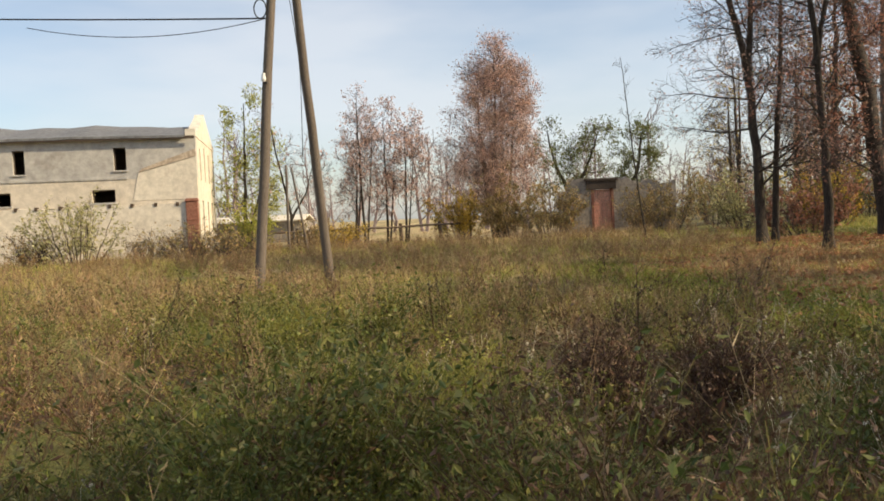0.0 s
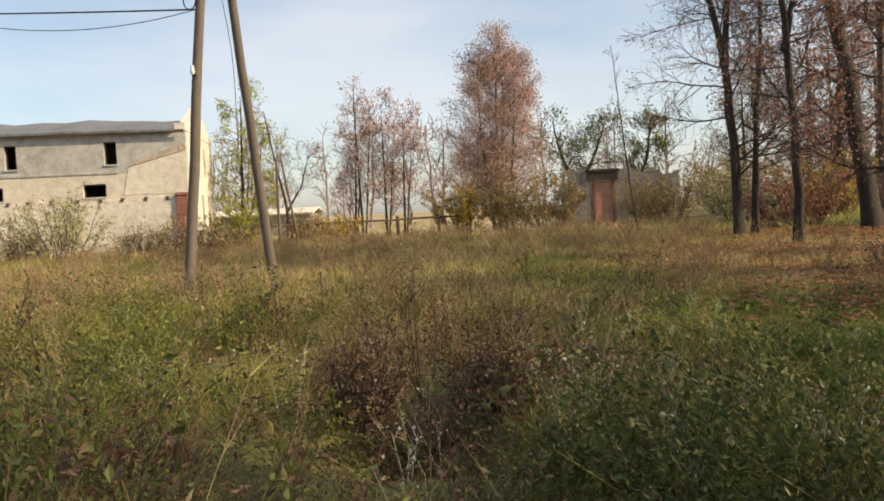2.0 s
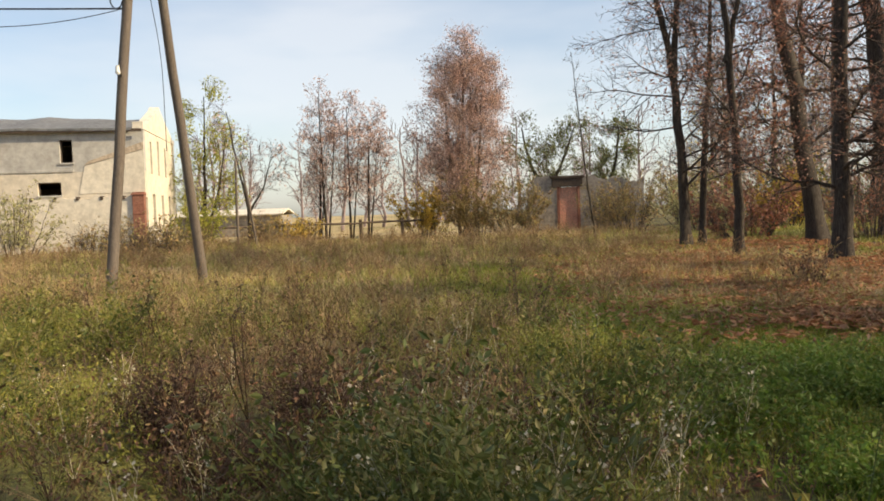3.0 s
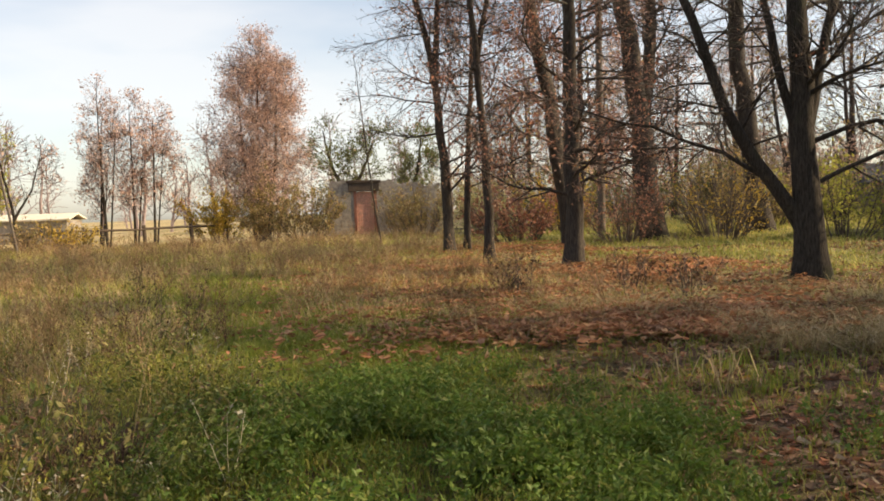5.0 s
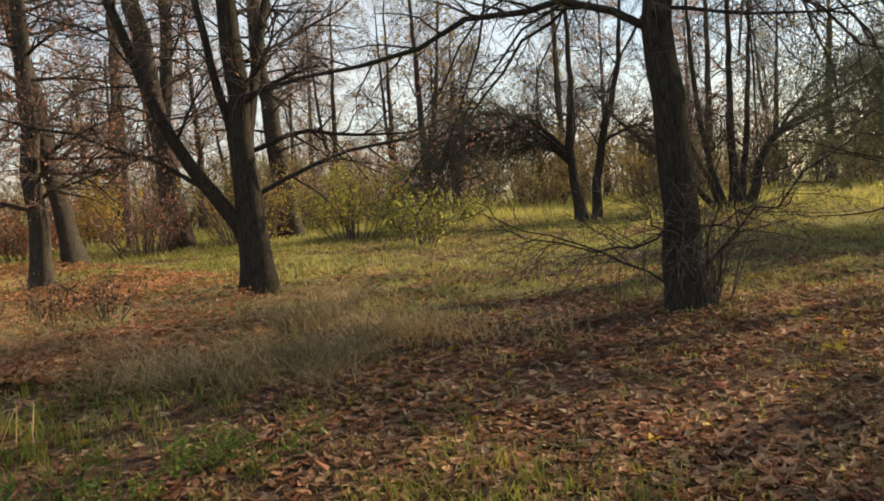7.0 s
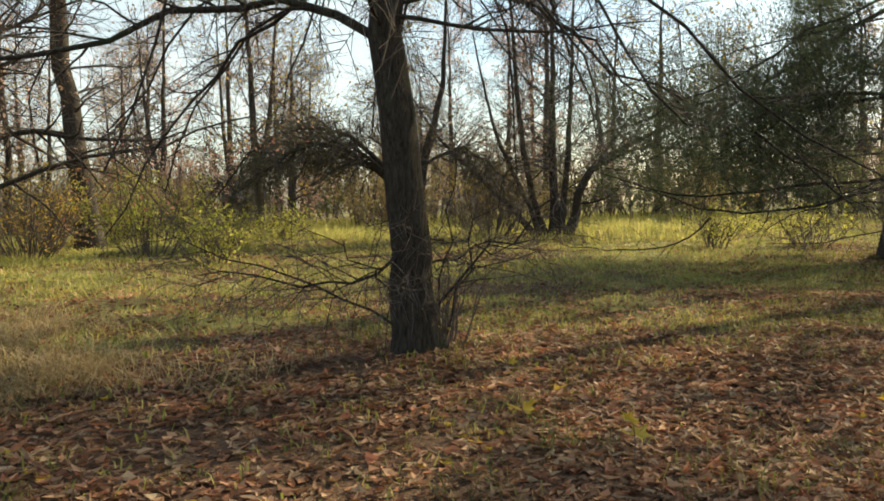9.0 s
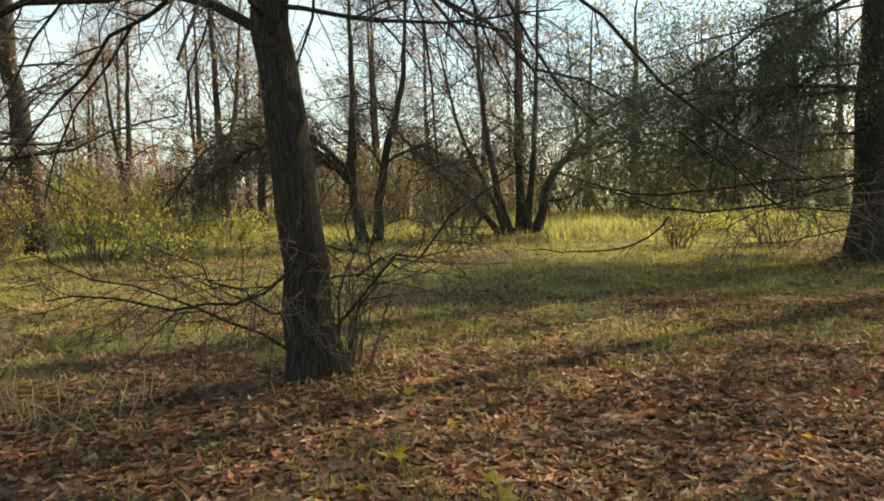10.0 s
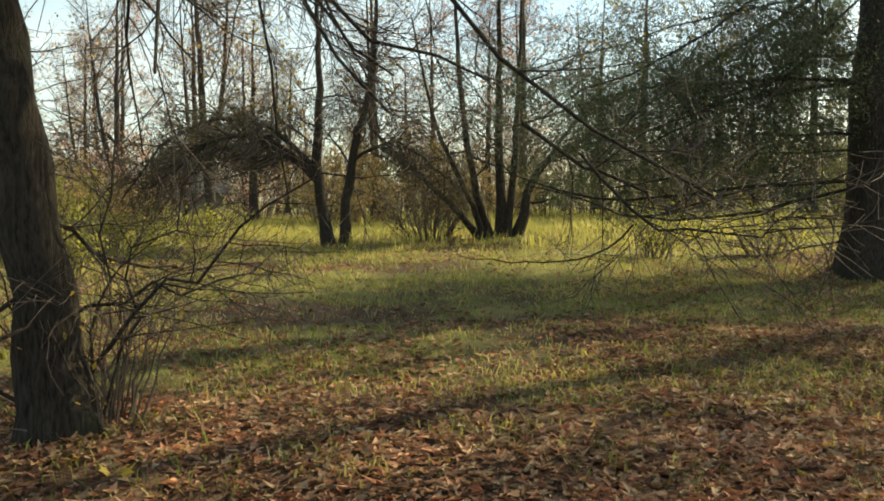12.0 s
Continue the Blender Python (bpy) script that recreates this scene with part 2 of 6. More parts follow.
def ground_material():
    m, n, l, b = material("overgrown_ground", 0.95)
    t1, t2, t3 = noise_node(n, l, 0.22, 4), noise_node(n, l, 2.2, 6, 0.7), noise_node(n, l, 34.0, 4, 0.75)
    soil = ramp_node(n, [(0.3, (0.035, 0.024, 0.017)), (0.5, (0.07, 0.048, 0.031)), (0.7, (0.12, 0.085, 0.05))])
    l.new(t2.outputs["Fac"], soil.inputs["Fac"])
    turf = ramp_node(n, [(0.3, (0.11, 0.12, 0.035)), (0.55, (0.2, 0.2, 0.06)), (0.75, (0.3, 0.26, 0.1))])
    l.new(t2.outputs["Fac"], turf.inputs["Fac"])
    part_turf = ramp_node(n, [(0.42, (0, 0, 0)), (0.55, (1, 1, 1))])
    l.new(t1.outputs["Fac"], part_turf.inputs["Fac"])
    col = mixed(n, l, soil.outputs["Color"], turf.outputs["Color"], part_turf.outputs["Color"])
    dry = n.new("ShaderNodeAttribute")
    dry.attribute_name = "thatch"
    thatch = ramp_node(n, [(0.3, (0.24, 0.185, 0.095)), (0.5, (0.4, 0.32, 0.17)), (0.7, (0.5, 0.41, 0.24))])
    l.new(t2.outputs["Fac"], thatch.inputs["Fac"])
    col = mixed(n, l, col, thatch.outputs["Color"], dry.outputs["Fac"])
    kind = n.new("ShaderNodeAttribute")
    kind.attribute_name = "leaf_mould"
    mould = ramp_node(n, [(0.3, (0.05, 0.032, 0.022)), (0.5, (0.11, 0.066, 0.042)), (0.7, (0.18, 0.11, 0.07))])
    l.new(t3.outputs["Fac"], mould.inputs["Fac"])
    col = mixed(n, l, col, mould.outputs["Color"], kind.outputs["Fac"])
    fine = ramp_node(n, [(0.3, (0.55, 0.55, 0.55)), (0.7, (1.4, 1.35, 1.3))])
    l.new(t3.outputs["Fac"], fine.inputs["Fac"])
    col = mixed(n, l, col, fine.outputs["Color"], 1.0, "MULTIPLY")
    l.new(col, b.inputs["Base Color"])
    bumped(n, l, b, t3.outputs["Fac"], 0.8, 0.05)
    return m


GROUND = ground_material()


# ---- mesh helpers ----
def np_mesh(name, verts, faces, mats, smooth=False):
    """A mesh from arrays: verts (n, 3); faces: list of (array (m, 3 or 4), material index)."""
    me = bpy.data.meshes.new(name)
    verts = np.asarray(verts, dtype=np.float32)
    groups = [(np.asarray(f, dtype=np.int32), k) for f, k in faces if len(f)]
    me.vertices.add(len(verts))
    me.vertices.foreach_set("co", verts.ravel())
    loops = np.concatenate([f.ravel() for f, _ in groups])
    totals = np.concatenate([np.full(len(f), f.shape[1], np.int32) for f, _ in groups])
    me.loops.add(len(loops))
    me.loops.foreach_set("vertex_index", loops)
    me.polygons.add(len(totals))
    me.polygons.foreach_set("loop_start", np.concatenate([[0], np.cumsum(totals)[:-1]]).astype(np.int32))
    me.polygons.foreach_set("loop_total", totals)
    me.polygons.foreach_set("material_index", np.concatenate([np.full(len(f), k, np.int32) for f, k in groups]))
    me.polygons.foreach_set("use_smooth", np.full(len(totals), smooth))
    for m in mats:
        me.materials.append(m)
    me.update(calc_edges=True)
    return me


def under(ob, parent):
    ob.parent = parent
    return ob


def part(name, bm, mat, parent, label=""):
    me = bpy.data.meshes.new(name)
    bm.to_mesh(me)
    bm.free()
    me.materials.append(mat)
    ob = new(name, me)
    if parent:
        ob.parent = parent
    return tagged(ob, label)


def thing(name, m, label, category, group="", kind=""):
    e = new(name)
    e.empty_display_size = 0.2
    e.matrix_basis = m
    return tagged(e, label, category, group, kind)


def add_box(bm, lo, hi, bevel=0.0, jitter=0.0, rng=None):
    lo, hi = Vector(lo), Vector(hi)
    g = bmesh.ops.create_cube(bm, size=1.0, matrix=Matrix.Translation((lo + hi) / 2) @ Matrix.Diagonal((*(hi - lo), 1)))
    if bevel:
        es = list({e for v in g["verts"] for e in v.link_edges})
        bmesh.ops.bevel(bm, geom=es, offset=bevel, segments=1, affect="EDGES")
    return bm


def ragged_wall(x0, x1, y0, y1, zb, top, n):
    """A wall with an uneven broken top: top(x) gives its height."""
    bm = bmesh.new()
    rows = []
    for k in range(n + 1):
        x = x0 + (x1 - x0) * k / n
        z = top(x)
        rows.append([bm.verts.new(p) for p in ((x, y0, zb), (x, y0, z), (x, y1, z + 0.02), (x, y1, zb))])
    for a, b in zip(rows[:-1], rows[1:]):
        for q in range(4):
            bm.faces.new((a[q], a[(q + 1) % 4], b[(q + 1) % 4], b[q]))
    bm.faces.new(rows[0][::-1])
    bm.faces.new(rows[-1])
    bmesh.ops.recalc_face_normals(bm, faces=bm.faces)
    return bm


def boxes(*lohi, bevel=0.0):
    bm = bmesh.new()
    for lo, hi in lohi:
        add_box(bm, lo, hi, bevel)
    return bm


def tubes(pts, rad, sides):
    """Tubes round many polylines: pts (n, k, 3), rad (n, k). Returns verts and quads."""
    n, k, _ = pts.shape
    tan = np.gradient(pts, axis=1)
    tan /= np.linalg.norm(tan, axis=2, keepdims=True) + 1e-9
    mean = tan.mean(axis=1, keepdims=True)
    ref = np.where(np.abs(mean[..., 2:3]) > 0.8, np.array([1.0, 0, 0]), np.array([0, 0, 1.0]))
    u = np.cross(tan, ref)
    u /= np.linalg.norm(u, axis=2, keepdims=True) + 1e-9
    v = np.cross(tan, u)
    a = np.arange(sides) * 2 * np.pi / sides
    ring = u[:, :, None, :] * np.cos(a)[None, None, :, None] + v[:, :, None, :] * np.sin(a)[None, None, :, None]
    verts = (pts[:, :, None, :] + ring * rad[:, :, None, None]).reshape(-1, 3)
    i, j, s = np.meshgrid(np.arange(n), np.arange(k - 1), np.arange(sides), indexing="ij")
    s2 = (s + 1) % sides
    base = i * k * sides
    quads = np.stack([base + j * sides + s, base + j * sides + s2, base + (j + 1) * sides + s2, base + (j + 1) * sides + s], -1).reshape(-1, 4)
    return verts, quads


def joined(pieces):
    """Joins (verts, faces) pairs."""
    vs, fs, at = [], [], 0
    for v, f in pieces:
        vs.append(v)
        fs.append(f + at)
        at += len(v)
    return np.concatenate(vs), np.concatenate(fs)


def sprout(rng, parents, prad, count, lo, hi, length, angle, k, lift, wobble, taper=0.3, thin=0.55, shrink=0.6, rmin=0.004, flat=0.0):
    """Branches that leave the parents: count from each, between the shares lo and hi of its length."""
    n, pk, _ = parents.shape
    par = np.repeat(np.arange(n), count)
    m = len(par)
    u = lo + (hi - lo) * (np.tile((np.arange(count) + 0.5) / count, n) + rng.uniform(-0.5, 0.5, m) / count)
    f = u * (pk - 1)
    i = np.clip(f.astype(int), 0, pk - 2)
    w = (f - i)[:, None]
    start = parents[par, i] * (1 - w) + parents[par, i + 1] * w
    r0 = (prad[par, i] * (1 - w[:, 0]) + prad[par, i + 1] * w[:, 0])
    tan = parents[par, i + 1] - parents[par, i]
    tan /= np.linalg.norm(tan, axis=1, keepdims=True) + 1e-9
    rnd = rng.normal(size=(m, 3))
    rnd[:, 2] *= 1 - flat
    perp = rnd - (rnd * tan).sum(1, keepdims=True) * tan
    perp /= np.linalg.norm(perp, axis=1, keepdims=True) + 1e-9
    a = np.radians(angle) * rng.uniform(0.75, 1.25, m)[:, None]
    way = tan * np.cos(a) + perp * np.sin(a)
    ln = length * rng.uniform(0.6, 1.2, m) * (1 - shrink * (u - lo) / max(hi - lo, 1e-6))
    step = (ln / (k - 1))[:, None]
    pts = np.empty((m, k, 3))
    pts[:, 0] = start
    for j in range(1, k):
        way = way + rng.normal(size=(m, 3)) * wobble + np.array([0, 0, lift]) * (j / k if lift < 0 else 1)
        way /= np.linalg.norm(way, axis=1, keepdims=True)
        pts[:, j] = pts[:, j - 1] + way * step
    rs = np.maximum(r0 * thin, rmin)
    rad = rs[:, None] * (1 - (1 - taper) * np.linspace(0, 1, k)[None, :])
    return pts, np.maximum(rad, rmin * 0.6)


def leaf_cards(rng, pts, size, spread, hang=0.3, ratio=0.55):
    """Small pointed leaves, folded along the midrib, at the given points."""
    n = len(pts)
    c = pts + rng.normal(size=(n, 3)) * spread
    d = rng.normal(size=(n, 3))
    d[:, 2] -= hang
    d /= np.linalg.norm(d, axis=1, keepdims=True)
    s = np.cross(d, rng.normal(size=(n, 3)))
    s /= np.linalg.norm(s, axis=1, keepdims=True) + 1e-9
    nn = np.cross(d, s)
    ln = (size * rng.uniform(0.6, 1.3, n))[:, None]
    w = ln * ratio * 0.5
    v = np.stack([c, c + d * ln * 0.45 + s * w + nn * w * 0.35, c + d * ln, c + d * ln * 0.45 - s * w + nn * w * 0.35], 1)
    i = np.arange(n)[:, None] * 4
    return v.reshape(-1, 3), np.concatenate([i + np.array([0, 1, 2]), i + np.array([0, 2, 3])])


def polyline(ctrl, k):
    ctrl = np.array(ctrl, float)
    s = np.concatenate([[0], np.cumsum(np.linalg.norm(np.diff(ctrl, axis=0), axis=1))])
    t = np.linspace(0, s[-1], k)
    p = np.stack([np.interp(t, s, ctrl[:, a]) for a in range(3)], 1)
    for _ in range(2):
        p[1:-1] = 0.25 * p[:-2] + 0.5 * p[1:-1] + 0.25 * p[2:]
    return p


def trunk_tube(rng, line, r0, r1, sides=12, flare=0.45, rough=0.06):
    k = len(line)
    t = np.linspace(0, 1, k)
    z = np.linalg.norm(line - line[0], axis=1)
    rad = r0 + (r1 - r0) * t ** 0.9
    rad = rad * (1 + flare * np.exp(-z / max(r0 * 1.6, 0.05)))
    v, f = tubes(line[None], rad[None], sides)
    vv = v.reshape(k, sides, 3)
    off = vv - line[:, None]
    lobes = 1 + rough * np.sin(np.arange(sides) * 2 * np.pi / sides * 3 + rng.uniform(0, 6))[None, :, None] * (1 + 2 * np.exp(-z / 0.5))[:, None, None] \
        + rng.normal(size=(k, sides, 1)) * rough * 0.5
    return (line[:, None] + off * lobes).reshape(-1, 3), f, rad


def make_tree(name, label, base, seed, trunks, limbs=None, limb=(14, 3.0, 60, 0.02), low=0.25, sub=(8, 1.4, 45), twig=(7, 0.6, 40), twig_r=0.006, custom=(),
              leaves=0, leaf_size=0.1, leaf_mat=None, bark=None, twig_mat=None, group="", category="tree", leaf_spread=0.08, twig_lift=0.02, sub_lift=0.02,
              custom_sub=(14, 1.4, 50, -0.1), custom_twig=(10, 0.8, 45, -0.15), leaf_ratio=0.55, sides=12, k_trunk=18, limb_shrink=0.6, leaf_hang=0.3, custom_share=0.3, limb_thick=0.27, bare_limbs=()):
    """trunks: list of (control points from the base, radius, radius at the top). limb: count, length, angle, lift."""
    rng = np.random.default_rng(seed)
    tree = thing(name, pose(*base), label, category, group)
    pieces, lines, rads = [], [], []
    for ctrl, r0, r1 in trunks:
        line = polyline(ctrl, k_trunk)
        line[2:] += rng.normal(size=(k_trunk - 2, 3)) * r0 * 0.12
        v, f, rad = trunk_tube(rng, line, r0, r1, sides)
        pieces.append((v, f))
        lines.append(line)
        rads.append(rad)
    for v, f in pieces:
        under(new("trunk", np_mesh("trunk", v, [(f, 0)], [bark or BARK], True)), tree)
    T, R0 = np.array(lines), np.array(rads)
    wood, ends, end_r = [], [], []
    if limb[0]:
        L, LR = sprout(rng, T, np.minimum(R0, 0.2), limb[0], low, 1.0, limb[1], limb[2], 9, limb[3], 0.13, 0.22, limb_thick, limb_shrink, 0.008)
        wood.append(tubes(L, LR, 6))
        S, SR = sprout(rng, L, LR, sub[0], 0.2, 1.0, sub[1], sub[2], 6, sub_lift, 0.16, 0.3, 0.6, 0.5, twig_r * 1.2, 0.3)
        wood.append(tubes(S, SR, 4))
        ends.append(S), end_r.append(SR)
    cus = [polyline(c, 9) for c, r in custom]
    if cus:
        C = np.array(cus)
        C[:, 2:] += rng.normal(size=C[:, 2:].shape) * 0.05
        CR = np.array([np.linspace(r, r * 0.3, 9) for c, r in custom])
        wood.append(tubes(C, CR, 7))
        S2, S2R = sprout(rng, C, CR, custom_sub[0], 0.15, 1.0, custom_sub[1], custom_sub[2], 6, custom_sub[3], 0.14, 0.3, 0.5, 0.3, twig_r * 1.2)
        wood.append(tubes(S2, S2R, 4))
        ends.append(S2), end_r.append(S2R)
    for c, r in bare_limbs:
        D = polyline(c, 12)[None]
        D[:, 2:] += rng.normal(size=D[:, 2:].shape) * 0.03
        DR = np.linspace(r * 0.75, r * 0.25, 12)[None]
        D2, D2R = sprout(rng, D, DR, 9, 0.2, 1.0, 1.0, 45, 6, 0.03, 0.16, 0.3, 0.5, 0.4, 0.006)
        D3, D3R = sprout(rng, D2, D2R, 4, 0.2, 1.0, 0.4, 45, 4, 0.0, 0.2, 0.4, 0.6, 0.4, 0.004)
        v, f = joined([tubes(D, DR, 7), tubes(D2, D2R, 4), tubes(D3, D3R, 3)])
        under(new("dead_bough", np_mesh("dead_bough", v, [(f, 0)], [bark or BARK], True)), tree)
    v, f = joined(wood)
    under(new("branching", np_mesh("branching", v, [(f, 0)], [bark or BARK], True)), tree)
    tw = []
    for q, (E_, ER) in enumerate(zip(ends, end_r)):
        spec = (*twig, twig_lift) if (q == 0 and limb[0]) else custom_twig
        W, WR = sprout(rng, E_, ER, spec[0], 0.15, 1.0, spec[1], spec[2], 3, spec[3], 0.22, 0.5, 0.6, 0.4, twig_r)
        tw.append((W, np.maximum(np.minimum(WR, twig_r * 1.3), twig_r * 0.5)))
    v, f = joined([tubes(w, r, 3) for w, r in tw])
    under(new("crown", np_mesh("crown", v, [(f, 0)], [twig_mat or TWIG])), tree)
    if leaves:
        sets = [w[:, 1:].reshape(-1, 3) for w, _ in tw]
        share = [1.0] if len(sets) == 1 else [1 - custom_share, custom_share]
        pick = np.concatenate([s[rng.integers(0, len(s), int(leaves * q))] for s, q in zip(sets, share)])
        v, f = leaf_cards(rng, pick, leaf_size, leaf_spread, leaf_hang, leaf_ratio)
        under(new("foliage", np_mesh("foliage", v, [(f, 0)], [leaf_mat])), tree)
    return tree


def make_bush(name, label, base, seed, stems, height, spread, leaves, leaf_size, leaf_mat, group="", twig_mat=None, twigs=(6, 0.5, 40), subs=(5, 0.7, 40), stem_r=0.015, category="bush", twig_r=0.004, ratio=0.55):
    rng = np.random.default_rng(seed)
    bush = thing(name, pose(*base), label, category, group)
    a = rng.uniform(0, 2 * np.pi, stems)
    r = np.sqrt(rng.uniform(0, 1, stems))
    foot = np.stack([np.cos(a) * r * spread * 0.35, np.sin(a) * r * spread * 0.35, np.full(stems, -0.05)], 1)
    tip = np.stack([np.cos(a) * r * spread, np.sin(a) * r * spread, height * rng.uniform(0.55, 1.1, stems) * (1 - 0.3 * r)], 1)
    t = np.linspace(0, 1, 7)[None, :, None]
    S = foot[:, None] + (tip - foot)[:, None] * t + rng.normal(size=(stems, 7, 3)) * 0.05 * t
    SR = np.linspace(1, 0.35, 7)[None, :] * stem_r * rng.uniform(0.6, 1.3, stems)[:, None]
    wood = [tubes(S, SR, 5)]
    B, BR = sprout(rng, S, SR, subs[0], 0.15, 1.0, subs[1], subs[2], 5, 0.05, 0.15, 0.4, 0.6, 0.4, twig_r)
    wood.append(tubes(B, BR, 3))
    W, WR = sprout(rng, B, BR, twigs[0], 0.15, 1.0, twigs[1], twigs[2], 3, 0.02, 0.2, 0.5, 0.7, 0.4, twig_r)
    wood.append(tubes(W, WR, 3))
    v, f = joined(wood)
    under(new("stem_clump", np_mesh("stem_clump", v, [(f, 0)], [twig_mat or TWIG])), bush)
    if leaves:
        allp = np.concatenate([W.reshape(-1, 3), B.reshape(-1, 3)])
        v, f = leaf_cards(rng, allp[rng.integers(0, len(allp), leaves)], leaf_size, 0.05, 0.2, ratio)
        under(new("foliage", np_mesh("foliage", v, [(f, 0)], [leaf_mat])), bush)
    return bush


# ---- what grows where ----
def patchy(x, y, s, seed):
    """Smooth uneven field of 0 to 1."""
    a = np.sin(x * s + seed) * np.sin(y * s * 1.13 + seed * 1.7) + 0.6 * np.sin(x * s * 2.3 + y * s * 0.9 + seed * 2.1) + 0.5 * np.sin(y * s * 2.9 - x * s * 1.4 + seed * 0.6)
    return 0.5 + a / 4.2


def soft_step(v, lo, hi):
    t = np.clip((v - lo) / (hi - lo), 0, 1)
    return t * t * (3 - 2 * t)


def park_edge(x):
    return 9.8 - 1.0 * np.clip(x - 15.2, 0, 6.5)


def litter_zone(x, y):
    near = soft_step(x, 6.5, 9.5) * (1 - soft_step(y - park_edge(x) + 4.0 * (patchy(x, y, 0.55, 3.0) - 0.5), -2.2, 1.8))
    patch = np.exp(-(((x - 7.9) / 1.1) ** 2 + ((y - 10.6) / 0.7) ** 2)) + np.exp(-(((x - 7.4) / 1.3) ** 2 + ((y - 19.0) / 1.5) ** 2)) + 0.3 * soft_step(x, 5, 8) * soft_step(y, 12, 15) * soft_step(patchy(x, y, 0.7, 2.0), 0.4, 0.6)
    return np.clip(near + patch + 0.12 * soft_step(x, 4, 6), 0, 1)


# ---- ground ----
def lumps(x, y):
    return 0.035 * np.sin(1.3 * x + 0.7 * np.sin(0.9 * y)) * np.sin(1.1 * y + 0.5) + 0.02 * np.sin(3.1 * x + 1.0) * np.sin(2.7 * y + 0.8 * np.sin(1.7 * x)) \
        + 0.06 * np.sin(0.37 * x + 1.1) * np.sin(0.41 * y + 0.3)


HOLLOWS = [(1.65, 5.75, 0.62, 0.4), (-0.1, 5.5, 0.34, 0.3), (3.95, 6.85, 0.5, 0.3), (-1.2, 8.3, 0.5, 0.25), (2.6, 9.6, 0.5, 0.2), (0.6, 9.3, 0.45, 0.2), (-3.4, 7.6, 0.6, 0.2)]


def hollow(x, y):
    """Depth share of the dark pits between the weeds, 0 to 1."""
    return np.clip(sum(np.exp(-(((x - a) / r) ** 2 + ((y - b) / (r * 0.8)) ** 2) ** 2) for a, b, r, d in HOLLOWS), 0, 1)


def ground_z(x, y):
    x, y = np.asarray(x, float), np.asarray(y, float)
    pits = sum(d * np.exp(-(((x - a) / r) ** 2 + ((y - b) / (r * 0.8)) ** 2)) for a, b, r, d in HOLLOWS)
    rise = 0.2 * np.clip((x - 8) / 5, 0, 1) * np.clip((y - 4) / 8, 0, 1) + 0.012 * np.clip(x - 14, 0, 40)
    return rise - pits + lumps(x, y) * np.clip(1.5 - np.hypot(x - 10, y - 10) / 60, 0, 1)


def make_ground():
    def axis(lo, hi, fine_lo, fine_hi, step):
        a = np.arange(fine_lo, fine_hi + step, step)
        left = fine_lo - np.geomspace(1, fine_lo - lo, 22)[::-1]
        right = a[-1] + np.geomspace(1, hi - a[-1], 22)
        return np.concatenate([left, a, right])
    xs, ys = axis(-1500, 1500, -12, 34, 0.25), axis(-600, 2500, -4, 30, 0.25)
    X, Y = np.meshgrid(xs, ys)
    rng = np.random.default_rng(5)
    Z = ground_z(X, Y) + rng.normal(size=X.shape) * 0.012 * ((X > -12) & (X < 34) & (Y > -4) & (Y < 30))
    v = np.stack([X, Y, Z], -1).reshape(-1, 3)
    nx = len(xs)
    i, j = np.meshgrid(np.arange(len(ys) - 1), np.arange(nx - 1), indexing="ij")
    q = np.stack([i * nx + j, i * nx + j + 1, (i + 1) * nx + j + 1, (i + 1) * nx + j], -1).reshape(-1, 4)
    ob = new("ground", np_mesh("ground", v, [(q, 0)], [GROUND], True))
    mould = ob.data.attributes.new("leaf_mould", "FLOAT", "POINT")
    mould.data.foreach_set("value", np.clip(litter_zone(X, Y) * 1.1 * (X < 60), 0, 1).astype(np.float32).ravel())
    thatch = ob.data.attributes.new("thatch", "FLOAT", "POINT")
    thatch.data.foreach_set("value", (soft_step(Y, 9, 14) * soft_step(13.5 - X, -2, 4) * (0.35 + 0.65 * soft_step(patchy(X, Y, 0.5, 1.0), 0.3, 0.6))).astype(np.float32).ravel())
    tagged(ob, "uneven overgrown ground with soil, turf and leaf litter", "ground", kind="structure")


make_ground()


def at(x, y, dz=0.0):
    return (x, y, float(ground_z(x, y)) + dz)


# ---- the abandoned two-storey barn ----
def pierced(length, z0, z1, thick, openings, y0=0.0):
    """A wall along x from -length to 0 with its outer face at y0; openings: (x0, x1, z0, z1)."""
    cuts = sorted({-length, 0.0, *[o[0] for o in openings], *[o[1] for o in openings]})
    bm = bmesh.new()
    for a, b in zip(cuts[:-1], cuts[1:]):
        z = z0
        for o in sorted([o for o in openings if o[0] <= a and o[1] >= b], key=lambda o: o[2]):
            if o[2] > z:
                add_box(bm, (a, y0, z), (b, y0 + thick, o[2]))
            z = o[3]
        if z < z1:
            add_box(bm, (a, y0, z), (b, y0 + thick, z1))
    bmesh.ops.remove_doubles(bm, verts=bm.verts, dist=0.0005)
    return bm


